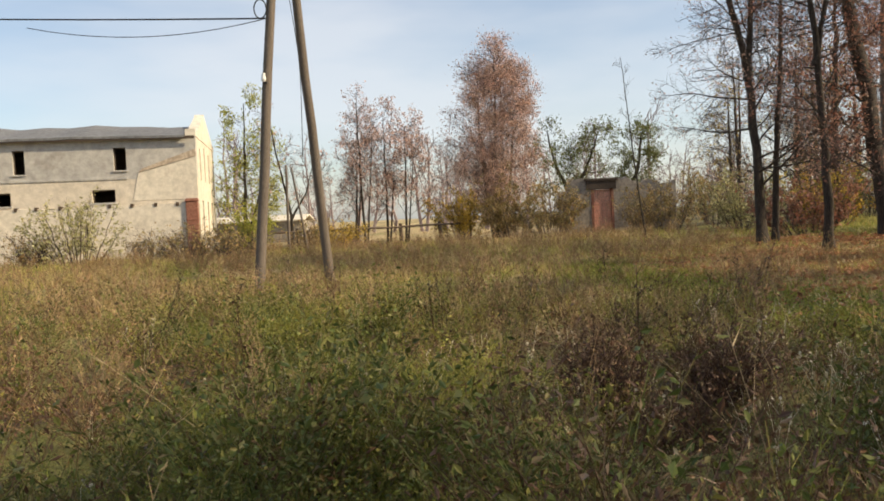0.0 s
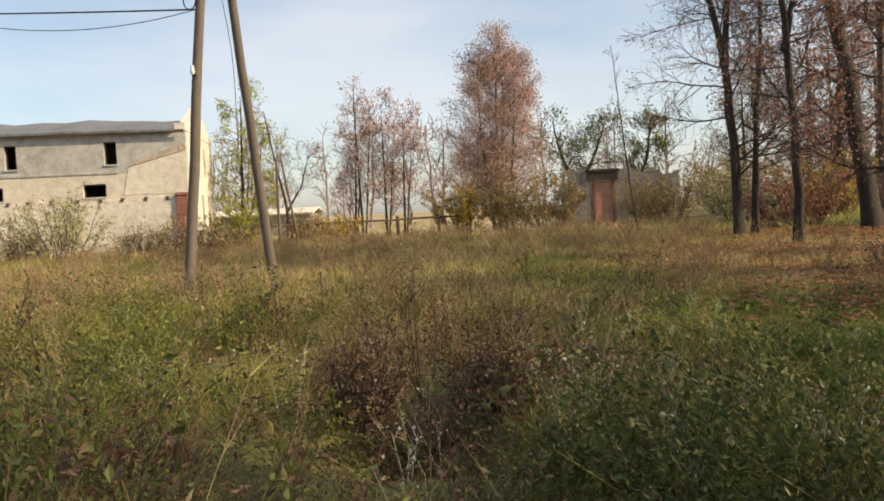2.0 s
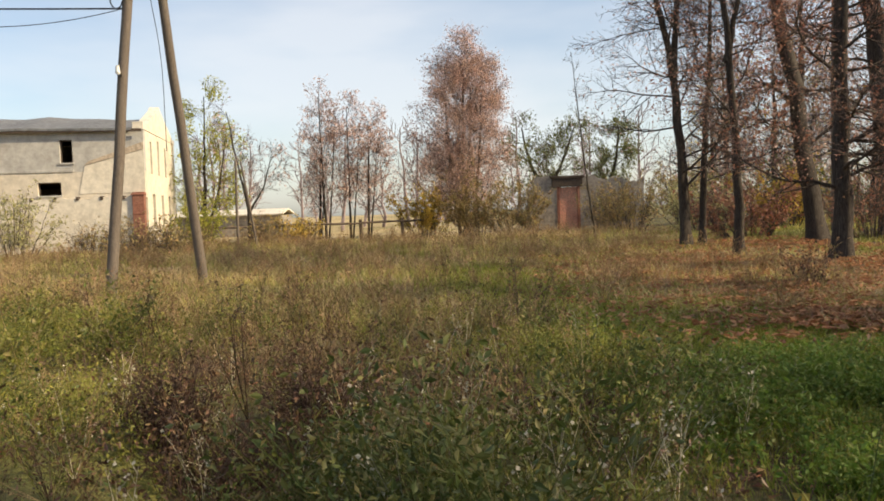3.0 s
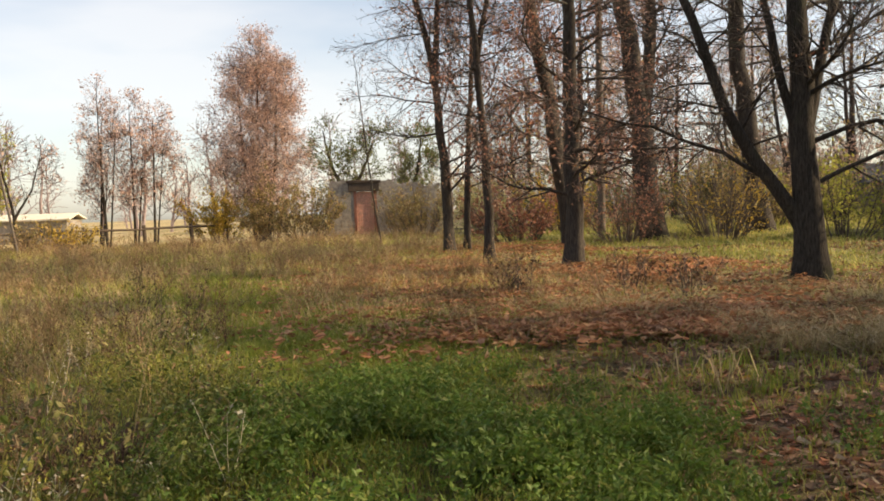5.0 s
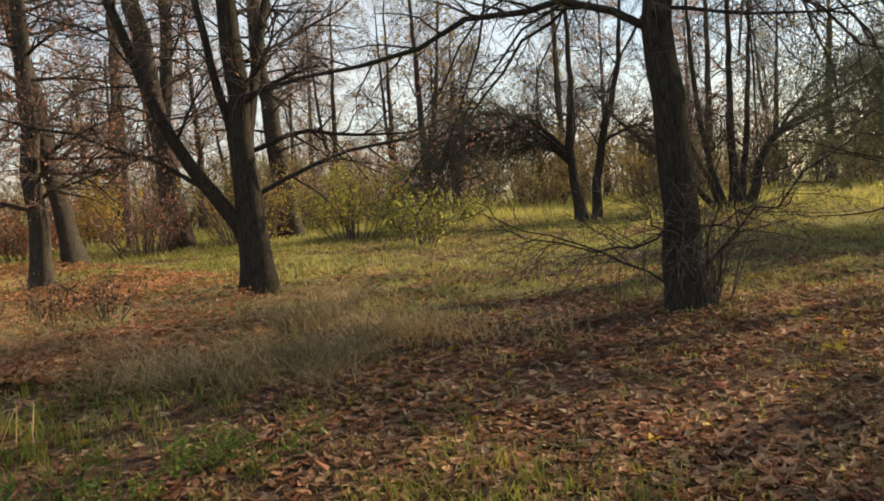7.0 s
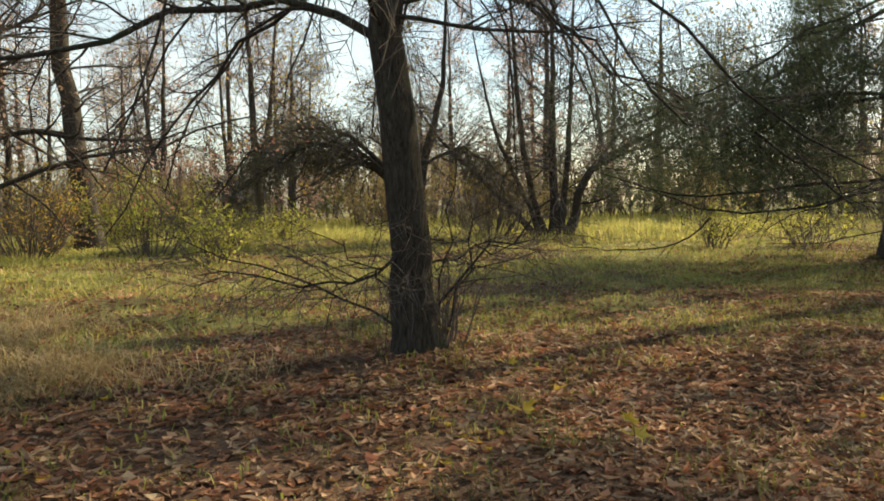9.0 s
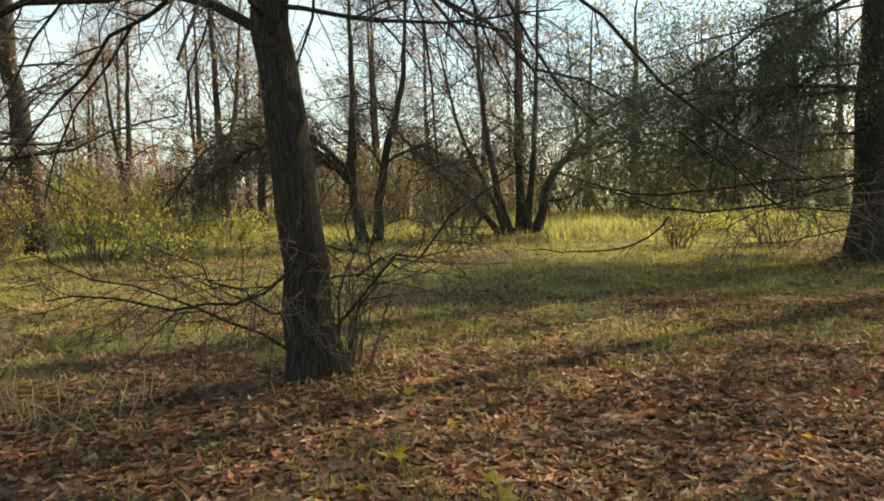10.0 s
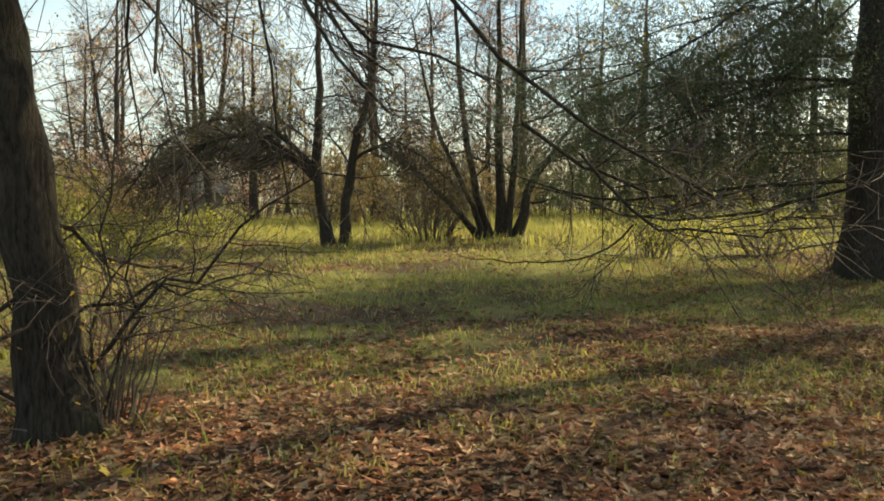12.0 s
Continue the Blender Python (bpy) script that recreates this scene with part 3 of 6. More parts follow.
def make_barn():
    m = pose(-11.75, 40.33, 0, 0, 0, 10)
    barn = thing("barn", m, "abandoned two-storey barn with peeling plaster and empty windows", "building")
    L, D = 30.0, 9.0
    up = [(-3.8, -3.22, 4.42, 5.5), (-8.28, -7.75, 4.36, 5.48), (-12.8, -12.2, 4.4, 5.5), (-17.3, -16.7, 4.4, 5.5)]
    mid = [(-4.85, -3.8, 2.9, 3.52), (-9.6, -8.45, 2.9, 3.52), (-14.3, -13.2, 2.9, 3.5)]
    part("front_wall", pierced(L, 2.7, 3.98, 0.45, mid), PLASTER_WARM, barn, "beige stained plaster of the middle storey")
    # greyer plaster than below: the eaves' shadow is put into the colour
    part("upper_wall", pierced(L, 3.982, 5.95, 0.45, up), PLASTER, barn, "peeling plaster of the upper storey, greyed for the eaves' shade")
    rng = random.Random(3)
    bm = ragged_wall(-L, -0.556, -0.3, 0.44, -0.3, lambda x: 2.7 + 0.006 * (x + 10) + 0.04 * math.sin(5.3 * x) * math.sin(2.1 * x) - 0.05 * (math.sin(1.7 * x) > 0.8), 90)
    part("lower_wall", bm, PLASTER_CREAM, barn, "cream plastered lower wall with a broken top")
    for k in range(26):
        x = -0.9 - k * 1.05 + rng.uniform(-0.1, 0.1)
        part("joist_stub", boxes(((x - 0.07, -0.34, 2.62), (x + 0.07, -0.02, 2.8)), bevel=0.01), OLD_WOOD, barn)
    part("brick_pier", boxes(((-0.55, -0.42, -0.3), (0.0, -0.005, 2.95)), ((-0.6, -0.46, 2.8), (0.03, -0.005, 2.88)), ((-0.57, -0.44, 1.9), (0.02, -0.005, 1.96)), bevel=0.015), BRICK, barn)
    # the trace of a vanished lean-to roof
    bm = bmesh.new()
    vs = [bm.verts.new(p) for p in ((-2.7, -0.05, 4.28), (0, -0.05, 5.0), (0, -0.05, 5.35), (-2.5, -0.05, 4.48))]
    f = bm.faces.new(vs)
    g = bmesh.ops.extrude_face_region(bm, geom=[f])
    bmesh.ops.translate(bm, verts=[v for v in g["geom"] if isinstance(v, bmesh.types.BMVert)], vec=(0, 0.046, 0))
    part("roof_trace", bm, PLASTER_SCAR, barn, "slanting trace of a lost lean-to roof")
    bm = bmesh.new()
    vs = [bm.verts.new(p) for p in ((-3.0, -0.02, 2.95), (0, -0.02, 2.95), (0, -0.02, 4.99), (-2.7, -0.02, 4.26))]
    f = bm.faces.new(vs)
    g = bmesh.ops.extrude_face_region(bm, geom=[f])
    bmesh.ops.translate(bm, verts=[v for v in g["geom"] if isinstance(v, bmesh.types.BMVert)], vec=(0, 0.016, 0))
    part("plaster_patch", bm, PLASTER_CREAM, barn, "lighter plaster below the roof trace")
    part("string_course", boxes(((-L, -0.04, 3.98), (-3.2, -0.004, 4.1)), bevel=0.008), PLASTER, barn)
    for o in up + mid:
        w = part("window", boxes(((o[0] - 0.06, -0.06, o[2] - 0.08), (o[1] + 0.06, -0.004, o[2] - 0.002)), bevel=0.01), PLASTER, barn)
        part("window_frame", boxes(((o[0] + 0.002, 0.2, o[2]), (o[0] + 0.06, 0.26, o[3])), ((o[1] - 0.06, 0.2, o[2]), (o[1] - 0.002, 0.26, o[3])),
                                   ((o[0] + 0.06, 0.2, o[3] - 0.06), (o[1] - 0.06, 0.26, o[3] - 0.002))), OLD_WOOD, w)
    # gable end with tall narrow openings
    ops = [(1.6, 2.1, 3.9, 5.5), (3.6, 4.1, 3.9, 5.7), (5.6, 6.1, 3.9, 5.5), (1.8, 2.5, 1.2, 2.9), (4.2, 4.9, 1.2, 2.9), (6.4, 7.0, 1.2, 2.9)]
    g = pierced(D - 0.46, -0.3, 5.95, 0.45, [(-D + a, -D + b, c, d) for a, b, c, d in ops])
    bmesh.ops.transform(g, matrix=Matrix.Translation((0.0, 0.455, 0)) @ Matrix.Rotation(radians(90), 4, "Z") @ Matrix.Translation((D - 0.46, 0, 0)), verts=g.verts)
    part("gable_wall", g, PLASTER_CREAM, barn)
    bm = bmesh.new()
    prof = [(-0.05, 5.952), (D + 0.05, 5.952), (D + 0.05, 6.2), (D - 0.5, 6.15), (D / 2 + 0.5, 7.3), (D / 2, 7.55), (D / 2 - 0.5, 7.3), (0.45, 6.15), (-0.05, 6.3)]
    f = bm.faces.new([bm.verts.new((0.03, y, z)) for y, z in prof])
    ext = bmesh.ops.extrude_face_region(bm, geom=[f])
    bmesh.ops.translate(bm, verts=[v for v in ext["geom"] if isinstance(v, bmesh.types.BMVert)], vec=(-0.48, 0, 0))
    bmesh.ops.recalc_face_normals(bm, faces=bm.faces)
    part("gable_parapet", bm, PLASTER_CREAM, barn, "whitewashed gable top with stepped shoulders")
    part("back_wall", boxes(((-L, D - 0.4, -0.3), (-0.46, D, 5.94))), PLASTER, barn)
    part("end_wall", boxes(((-L - 0.4, 0, -0.3), (-L - 0.004, D, 5.94))), PLASTER, barn)
    part("upper_floor", boxes(((-L, 0.46, 3.6), (-0.46, D - 0.41, 3.75))), OLD_WOOD, barn)
    # sagging felt roof in two slopes
    for name, ya, yb in (("roof_front", -0.28, D / 2), ("roof_back", D + 0.25, D / 2)):
        bm = bmesh.new()
        n = 24
        rows = []
        for k in range(n + 1):
            x = -L - 0.3 + (L - 0.18) * k / n
            s = 0.05 * math.sin(0.9 * x) + 0.04 * math.sin(2.3 * x + 1)
            e = 5.9 + 0.4 * s
            r = 7.02 + 1.2 * s - 0.012 * (x + 12)
            rows.append([bm.verts.new(p) for p in ((x, ya, e), (x, (ya + yb) / 2, (e + r) / 2 - 0.05), (x, yb, r), (x, yb, r + 0.08), (x, (ya + yb) / 2, (e + r) / 2 + 0.06), (x, ya, e + 0.11))])
        for a, b in zip(rows[:-1], rows[1:]):
            for q in range(6):
                bm.faces.new((a[q], b[q], b[(q + 1) % 6], a[(q + 1) % 6]))
        bm.faces.new(rows[0])
        bm.faces.new(rows[-1][::-1])
        bmesh.ops.recalc_face_normals(bm, faces=bm.faces)
        part(name, bm, ROOF_FELT, barn)
    part("eaves_board", boxes(((-L, -0.25, 5.82), (-0.02, -0.2, 5.96))), OLD_WOOD, barn)


make_barn()


def make_ruin():
    ruin = thing("ruined_outbuilding", pose(7.6, 50.0, 0), "roofless concrete outbuilding with a doorway filled with orange brick", "building")
    part("front_wall", ragged_wall(0, 1.4, 0, 0.4, -0.3, lambda x: 3.45 - 0.3 * abs(x - 0.6) + 0.07 * math.sin(9 * x), 8), CONCRETE, ruin)
    part("side_wall", ragged_wall(2.75, 6.5, 0, 0.4, -0.3, lambda x: 3.35 - 0.1 * (x - 2.75) + 0.12 * math.sin(4.1 * x) + 0.06 * math.sin(11 * x), 20), CONCRETE, ruin)
    part("lintel", boxes(((1.1, -0.12, 2.75), (2.9, 0.38, 3.25)), ((1.0, -0.2, 3.252), (3.0, 0.45, 3.4)), bevel=0.02), OLD_WOOD, ruin)
    part("door_jamb", boxes(((1.405, -0.04, -0.3), (1.55, 0.4, 2.745))), BRICK, ruin)
    part("door_jamb", boxes(((2.6, -0.04, -0.3), (2.745, 0.4, 2.745))), BRICK, ruin)
    bm = bmesh.new()
    for k in range(8):
        for j in range(30):
            add_box(bm, (1.56 + 0.13 * k, 0.12, -0.2 + j * 0.098), (1.675 + 0.13 * k, 0.3, -0.115 + j * 0.098))
    part("inner_wall", bm, BRICK_ORANGE, ruin, "bare orange brick filling of the doorway")
    part("back_wall", boxes(((0, 4.0, -0.3), (6.5, 4.3, 2.8))), CONCRETE, ruin)
    part("window", boxes(((4.1, -0.03, 1.1), (4.9, -0.004, 1.25))), OLD_WOOD, ruin)


make_ruin()


def make_shed(base, rz, L, D, H, label, white, pitch=1.1, roofing=None):
    shed = thing("shed", pose(*base, 0, 0, rz), label, "building")
    part("front_wall", pierced(L, -0.2, H, 0.3, [(-L * 0.55, -L * 0.55 + 0.5, 0.9, H - 0.35)]), white, shed)
    part("back_wall", boxes(((-L, D - 0.3, -0.2), (0, D, H))), white, shed)
    for a in (-L, -0.3):
        part("end_wall", boxes(((a, 0.304, -0.2), (a + 0.3, D - 0.304, H))), CONCRETE, shed)
    bm = bmesh.new()
    prof = [(-0.3, H + 0.01), (D / 2, H + pitch), (D + 0.3, H + 0.01), (D + 0.3, H + 0.12), (D / 2, H + pitch + 0.12), (-0.3, H + 0.12)]
    f = bm.faces.new([bm.verts.new((-L - 0.3, y, z)) for y, z in prof])
    ext = bmesh.ops.extrude_face_region(bm, geom=[f])
    bmesh.ops.translate(bm, verts=[v for v in ext["geom"] if isinstance(v, bmesh.types.BMVert)], vec=(L + 0.6, 0, 0))
    bmesh.ops.recalc_face_normals(bm, faces=bm.faces)
    part("roof", bm, roofing or ROOF_FELT, shed)


make_shed((-12.0, 71.0, 0), 0, 12, 5, 1.75, "long low shed with a pale flat-pitched roof", CONCRETE, 0.45, PLASTER_CREAM)
make_shed(at(38.6, 42.5, 0.1), -35, 2.0, 2.4, 1.5, "small pale hut between the bare park trees", CONCRETE)


# ---- rail fence and gate ----
def make_fence():
    fence = thing("rail_fence", pose(-2.4, 48.0, 0, 0, 0, 33), "dark weathered wooden rail fence with thin posts", "fence")
    rng = random.Random(4)
    xs = [-9.0, -6.4, -3.2, 0.0, 2.7, 4.9]
    for k, x in enumerate(xs):
        w = 0.12 if k in (3, 4) else 0.08
        bm = bmesh.new()
        bmesh.ops.create_cone(bm, cap_ends=True, segments=8, radius1=w, radius2=w * 0.85, depth=1.5, matrix=Matrix.Translation((x, 0, 0.5)) @ Matrix.Rotation(radians(rng.uniform(-3, 3)), 4, "Y"))
        part("post", bm, OLD_WOOD, fence)
    for a, b in zip(xs[:-1], xs[1:]):
        for z in (1.06, 0.08):
            bm = bmesh.new()
            bmesh.ops.create_cone(bm, cap_ends=True, segments=8, radius1=0.065, radius2=0.055, depth=b - a + 0.1,
                                  matrix=Matrix.Translation(((a + b) / 2, -0.08, z + rng.uniform(-0.02, 0.02))) @ Matrix.Rotation(radians(90 + rng.uniform(-1, 1)), 4, "Y"))
            part("rail", bm, OLD_WOOD, fence)


make_fence()


# ---- power line ----
def stick(name, a, b, r0, r1, mat, parent, label="", k=10, sides=12):
    rng = np.random.default_rng(int(abs(a[0]) * 100))
    line = np.linspace(a, b, k)
    line[1:-1] += rng.normal(size=(k - 2, 3)) * r0 * 0.06
    v, f = tubes(line[None], np.linspace(r0, r1, k)[None], sides)
    v = np.concatenate([v, line[-1:]])
    n = len(v) - 1
    ring = (k - 1) * sides + np.arange(sides)
    caps = np.stack([ring, np.roll(ring, -1), np.full(sides, n)], 1)
    ob = under(new(name, np_mesh(name, v, [(f, 0), (caps, 0)], [mat], True)), parent)
    return tagged(ob, label)


def make_pole():
    bx, by = -3.92, 17.3
    p = thing("utility_pole", pose(bx, by, float(ground_z(bx, by))), "weathered grey wooden utility pole with a slanting brace pole", "pole")
    stick("pole", (0, 0, -0.4), (0.71, 0.75, 8.9), 0.115, 0.09, POLE_WOOD, p)
    stick("brace", (1.24, 2.4, -0.4), (0.8, 0.9, 8.8), 0.115, 0.09, POLE_WOOD, p, "slanting brace pole")
    for z, off in ((8.6, -0.22), (8.6, 0.3), (7.4, 0.5), (4.6, -0.05)):
        x = 0.71 * z / 8.9 + off
        y = 0.75 * z / 8.9 - 0.14
        bm = bmesh.new()
        bmesh.ops.create_cone(bm, cap_ends=True, segments=12, radius1=0.05, radius2=0.035, depth=0.13, matrix=Matrix.Translation((x, y, z)))
        bmesh.ops.create_cone(bm, cap_ends=True, segments=12, radius1=0.035, radius2=0.055, depth=0.05, matrix=Matrix.Translation((x, y, z - 0.09)))
        part("insulator", bm, PORCELAIN, p)
        part("bracket", boxes(((min(x, 0.71 * z / 8.9), y - 0.01, z - 0.15), (max(x, 0.71 * z / 8.9) + 0.02, y + 0.14, z - 0.12))), CABLE, p)
    a = np.linspace(0, 2 * np.pi * 1.6, 26)
    loop = np.stack([0.28 + 0.13 * np.cos(a), np.full(26, 0.45), 6.05 + 0.2 * np.sin(a)], 1)
    v, f = tubes(loop[None], np.full((1, 26), 0.014), 6)
    under(new("cable_loop", np_mesh("cable_loop", v, [(f, 0)], [CABLE], True)), p)
    drop = polyline([(0.7, 0.5, 8.5), (0.85, 0.6, 6.5), (1.0, 0.9, 5.0), (0.9, 1.2, 3.0)], 14)
    v, f = tubes(drop[None], np.full((1, 14), 0.008), 5)
    under(new("stay_wire", np_mesh("stay_wire", v, [(f, 0)], [CABLE], True)), p)
    q = thing("utility_pole", pose(*at(17.6, 33.0)), "plain dark wooden pole among the trees", "pole")
    stick("pole", (0, 0, -0.4), (0.1, 0, 9.7), 0.16, 0.13, POLE_WOOD, q)
    q = thing("utility_pole", pose(-7.6, 41.0, 0), "distant thin wooden pole with a brace", "pole")
    stick("pole", (0, 0, -0.3), (0.05, 0, 4.4), 0.07, 0.06, POLE_WOOD, q)
    stick("brace", (1.0, 0, -0.3), (0.3, 0, 4.3), 0.06, 0.05, POLE_WOOD, q)


def make_wire(a, b, sag, r, label):
    t = np.linspace(0, 1, 30)[:, None]
    line = np.array(a) * (1 - t) + np.array(b) * t
    line[:, 2] -= sag * 4 * (t * (1 - t))[:, 0]
    v, f = tubes(line[None], np.full((1, 30), r), 6)
    tagged(new("overhead_wire", np_mesh("overhead_wire", v, [(f, 0)], [CABLE], True)), label, "wire")


make_pole()
make_wire((-3.45, 17.8, 5.87), (-28.0, 21.0, 8.4), 0.25, 0.018, "black overhead wire running from the pole")
make_wire((-3.45, 17.8, 5.89), (-9.0, 18.6, 6.1), 0.3, 0.009, "slack black service cable beside the wire")
make_wire((-3.2, 18.0, 8.7), (17.65, 33.0, 9.6), 0.9, 0.02, "black overhead wire between two poles")

# ---- trees: middle group ----
LIME = "bare tree with dark bark, fine twigs and a few faded leaves"
make_tree("tree", "tall bare tree with a forked dark trunk and arching twigs", at(10.05, 26.2), 11,
          [([(0, 0, -0.2), (-0.05, 0, 2.5), (-0.25, 0, 5), (-0.5, 0.1, 7), (-1.6, 0.3, 10.5), (-2.4, 0.5, 13)], 0.175, 0.03),
           ([(-0.28, 0, 5.2), (-0.1, 0.1, 7.5), (0.1, 0.3, 10), (0.1, 0.4, 13)], 0.11, 0.02)],
          limb=(36, 3.9, 70, -0.006), low=0.14, sub=(13, 1.35, 48), twig=(9, 0.55, 42), twig_lift=-0.02, leaves=4200, leaf_size=0.09, leaf_mat=LEAF_PINK, bark=BARK_GREY, twig_r=0.0046)
make_tree("tree", "slim dark tree standing close beside a larger one", at(10.75, 26.9), 12, [([(0, 0, -0.2), (0.1, 0, 3), (0.35, 0, 6), (0.5, 0, 12)], 0.12, 0.02)],
          limb=(34, 2.4, 68, 0.0), low=0.16, sub=(13, 1.1, 48), twig=(10, 0.5, 42), leaves=1600, leaf_size=0.09, leaf_mat=LEAF_PINK, bark=BARK_GREY, twig_r=0.0044)
make_tree("tree", "slender dark tree still carrying russet leaves", at(10.4, 22.4), 13,
          [([(0, 0, -0.2), (-0.05, 0, 3), (-0.25, 0, 6), (-0.6, 0, 9), (-0.9, 0, 12.5)], 0.14, 0.02), ([(-0.25, 0, 5), (0.3, 0.2, 7.5), (0.6, 0.3, 11)], 0.08, 0.015)],
          limb=(34, 2.5, 70, -0.005), low=0.16, sub=(13, 1.2, 48), twig=(10, 0.5, 42), leaves=7500, leaf_size=0.09, leaf_mat=LEAF_RED, bark=BARK_GREY, twig_r=0.0037, twig_mat=TWIG_RED)
make_tree("tree", "straight dark tree with russet twigs and spreading lower limbs", at(11.62, 19.3), 14,
          [([(0, 0, -0.2), (0.05, 0, 3), (0.02, 0, 6), (0.0, 0, 10), (0, 0, 14)], 0.215, 0.05)],
          limb=(56, 2.8, 76, 0.008), low=0.12, sub=(12, 1.2, 46), twig=(9, 0.45, 42), leaves=5200, leaf_size=0.075, leaf_mat=LEAF_RED, bark=BARK_GREY, twig_r=0.0037, twig_mat=TWIG_RED)
make_tree("tree", "large bare tree with a low slanting fork and long spreading limbs", at(13.5, 13.3), 15,
          [([(0, 0, -0.2), (-0.03, 0, 1.0), (-0.1, 0.03, 2.0), (-0.12, 0.03, 3.0), (-0.3, 0.1, 6), (-0.45, 0.2, 11)], 0.245, 0.03),
           ([(-0.02, 0, 0.75), (-0.55, 0.16, 1.5), (-1.15, 0.33, 2.4), (-1.6, 0.47, 3.9), (-2.4, 0.7, 6.0), (-2.9, 0.8, 8.5)], 0.125, 0.02),
           ([(-0.1, 0.03, 2.1), (0.12, 0, 3.2), (0.5, -0.1, 5.0), (0.95, -0.2, 8.5)], 0.1, 0.02),
           ([(-0.1, 0.03, 2.0), (-0.35, 0.2, 3.0), (-0.55, 0.4, 4.5), (-0.7, 0.6, 9)], 0.08, 0.02)],
          limb=(20, 2.6, 66, -0.005), low=0.2, sub=(12, 1.15, 48), twig=(9, 0.42, 42), leaves=1200, leaf_size=0.07, leaf_mat=LEAF_RED, twig_r=0.0034,
          custom=[([(0.0, 0, 1.5), (0.9, -0.3, 2.0), (2.2, -0.8, 2.3), (4.0, -1.0, 2.9)], 0.04),
                  ([(-0.6, 0.2, 1.6), (-1.6, 0.5, 2.3), (-2.8, 0.8, 2.6), (-3.6, 1.0, 2.9)], 0.04)], custom_sub=(16, 1.1, 50, 0.0), custom_twig=(10, 0.45, 42, 0.0), sides=14)
make_tree("tree", "old leaning tree with a thick grey trunk", at(18.3, 29.6), 16,
          [([(0, 0, -0.2), (-0.3, 0, 3), (-0.75, 0, 7), (-1.3, 0, 11), (-1.7, 0, 18)], 0.45, 0.15), ([(-0.4, 0.3, 3.0), (0.2, 0.5, 6), (0.25, 0.5, 10), (0.3, 0.5, 17)], 0.26, 0.1)],
          limb=(22, 3.2, 70, 0.0), low=0.18, sub=(10, 1.5, 48), twig=(8, 0.6, 42), leaves=2200, leaf_size=0.14, leaf_mat=LEAF_PINK, twig_r=0.0046, bark=BARK_GREY, twig_mat=TWIG_RED)
make_tree("tree", "thick old tree with a slightly leaning grey trunk", at(22.5, 29.5), 17,
          [([(0, 0, -0.2), (-0.3, 0.1, 3), (-0.7, 0.4, 8), (-0.9, 0.6, 18)], 0.4, 0.14)],
          limb=(28, 3.4, 70, -0.005), low=0.18, sub=(9, 1.5, 48), twig=(8, 0.6, 42), leaves=900, leaf_size=0.14, leaf_mat=LEAF_PINK, twig_r=0.0046, bark=BARK_GREY)
make_tree("tree", "leaning tree with a grey trunk behind the slender ones", at(13.8, 25.6), 18,
          [([(0, 0, -0.2), (-0.4, 0, 3), (-1.0, 0, 6), (-1.5, 0, 10), (-1.7, 0, 16)], 0.28, 0.1)],
          limb=(24, 2.8, 70, 0.0), low=0.16, sub=(10, 1.3, 48), twig=(8, 0.6, 42), leaves=4200, leaf_size=0.12, leaf_mat=LEAF_RED, twig_r=0.0050, bark=BARK_GREY, twig_mat=TWIG_RED)

# ---- the park side ----
rights, fronts = (0.69, -0.72), (-0.72, -0.69)


def rel(r, up, f=0.0):
    """A place from metres to the right and up, as seen along the park, and towards the walker."""
    return (rights[0] * r + fronts[0] * f, rights[1] * r + fronts[1] * f, up)


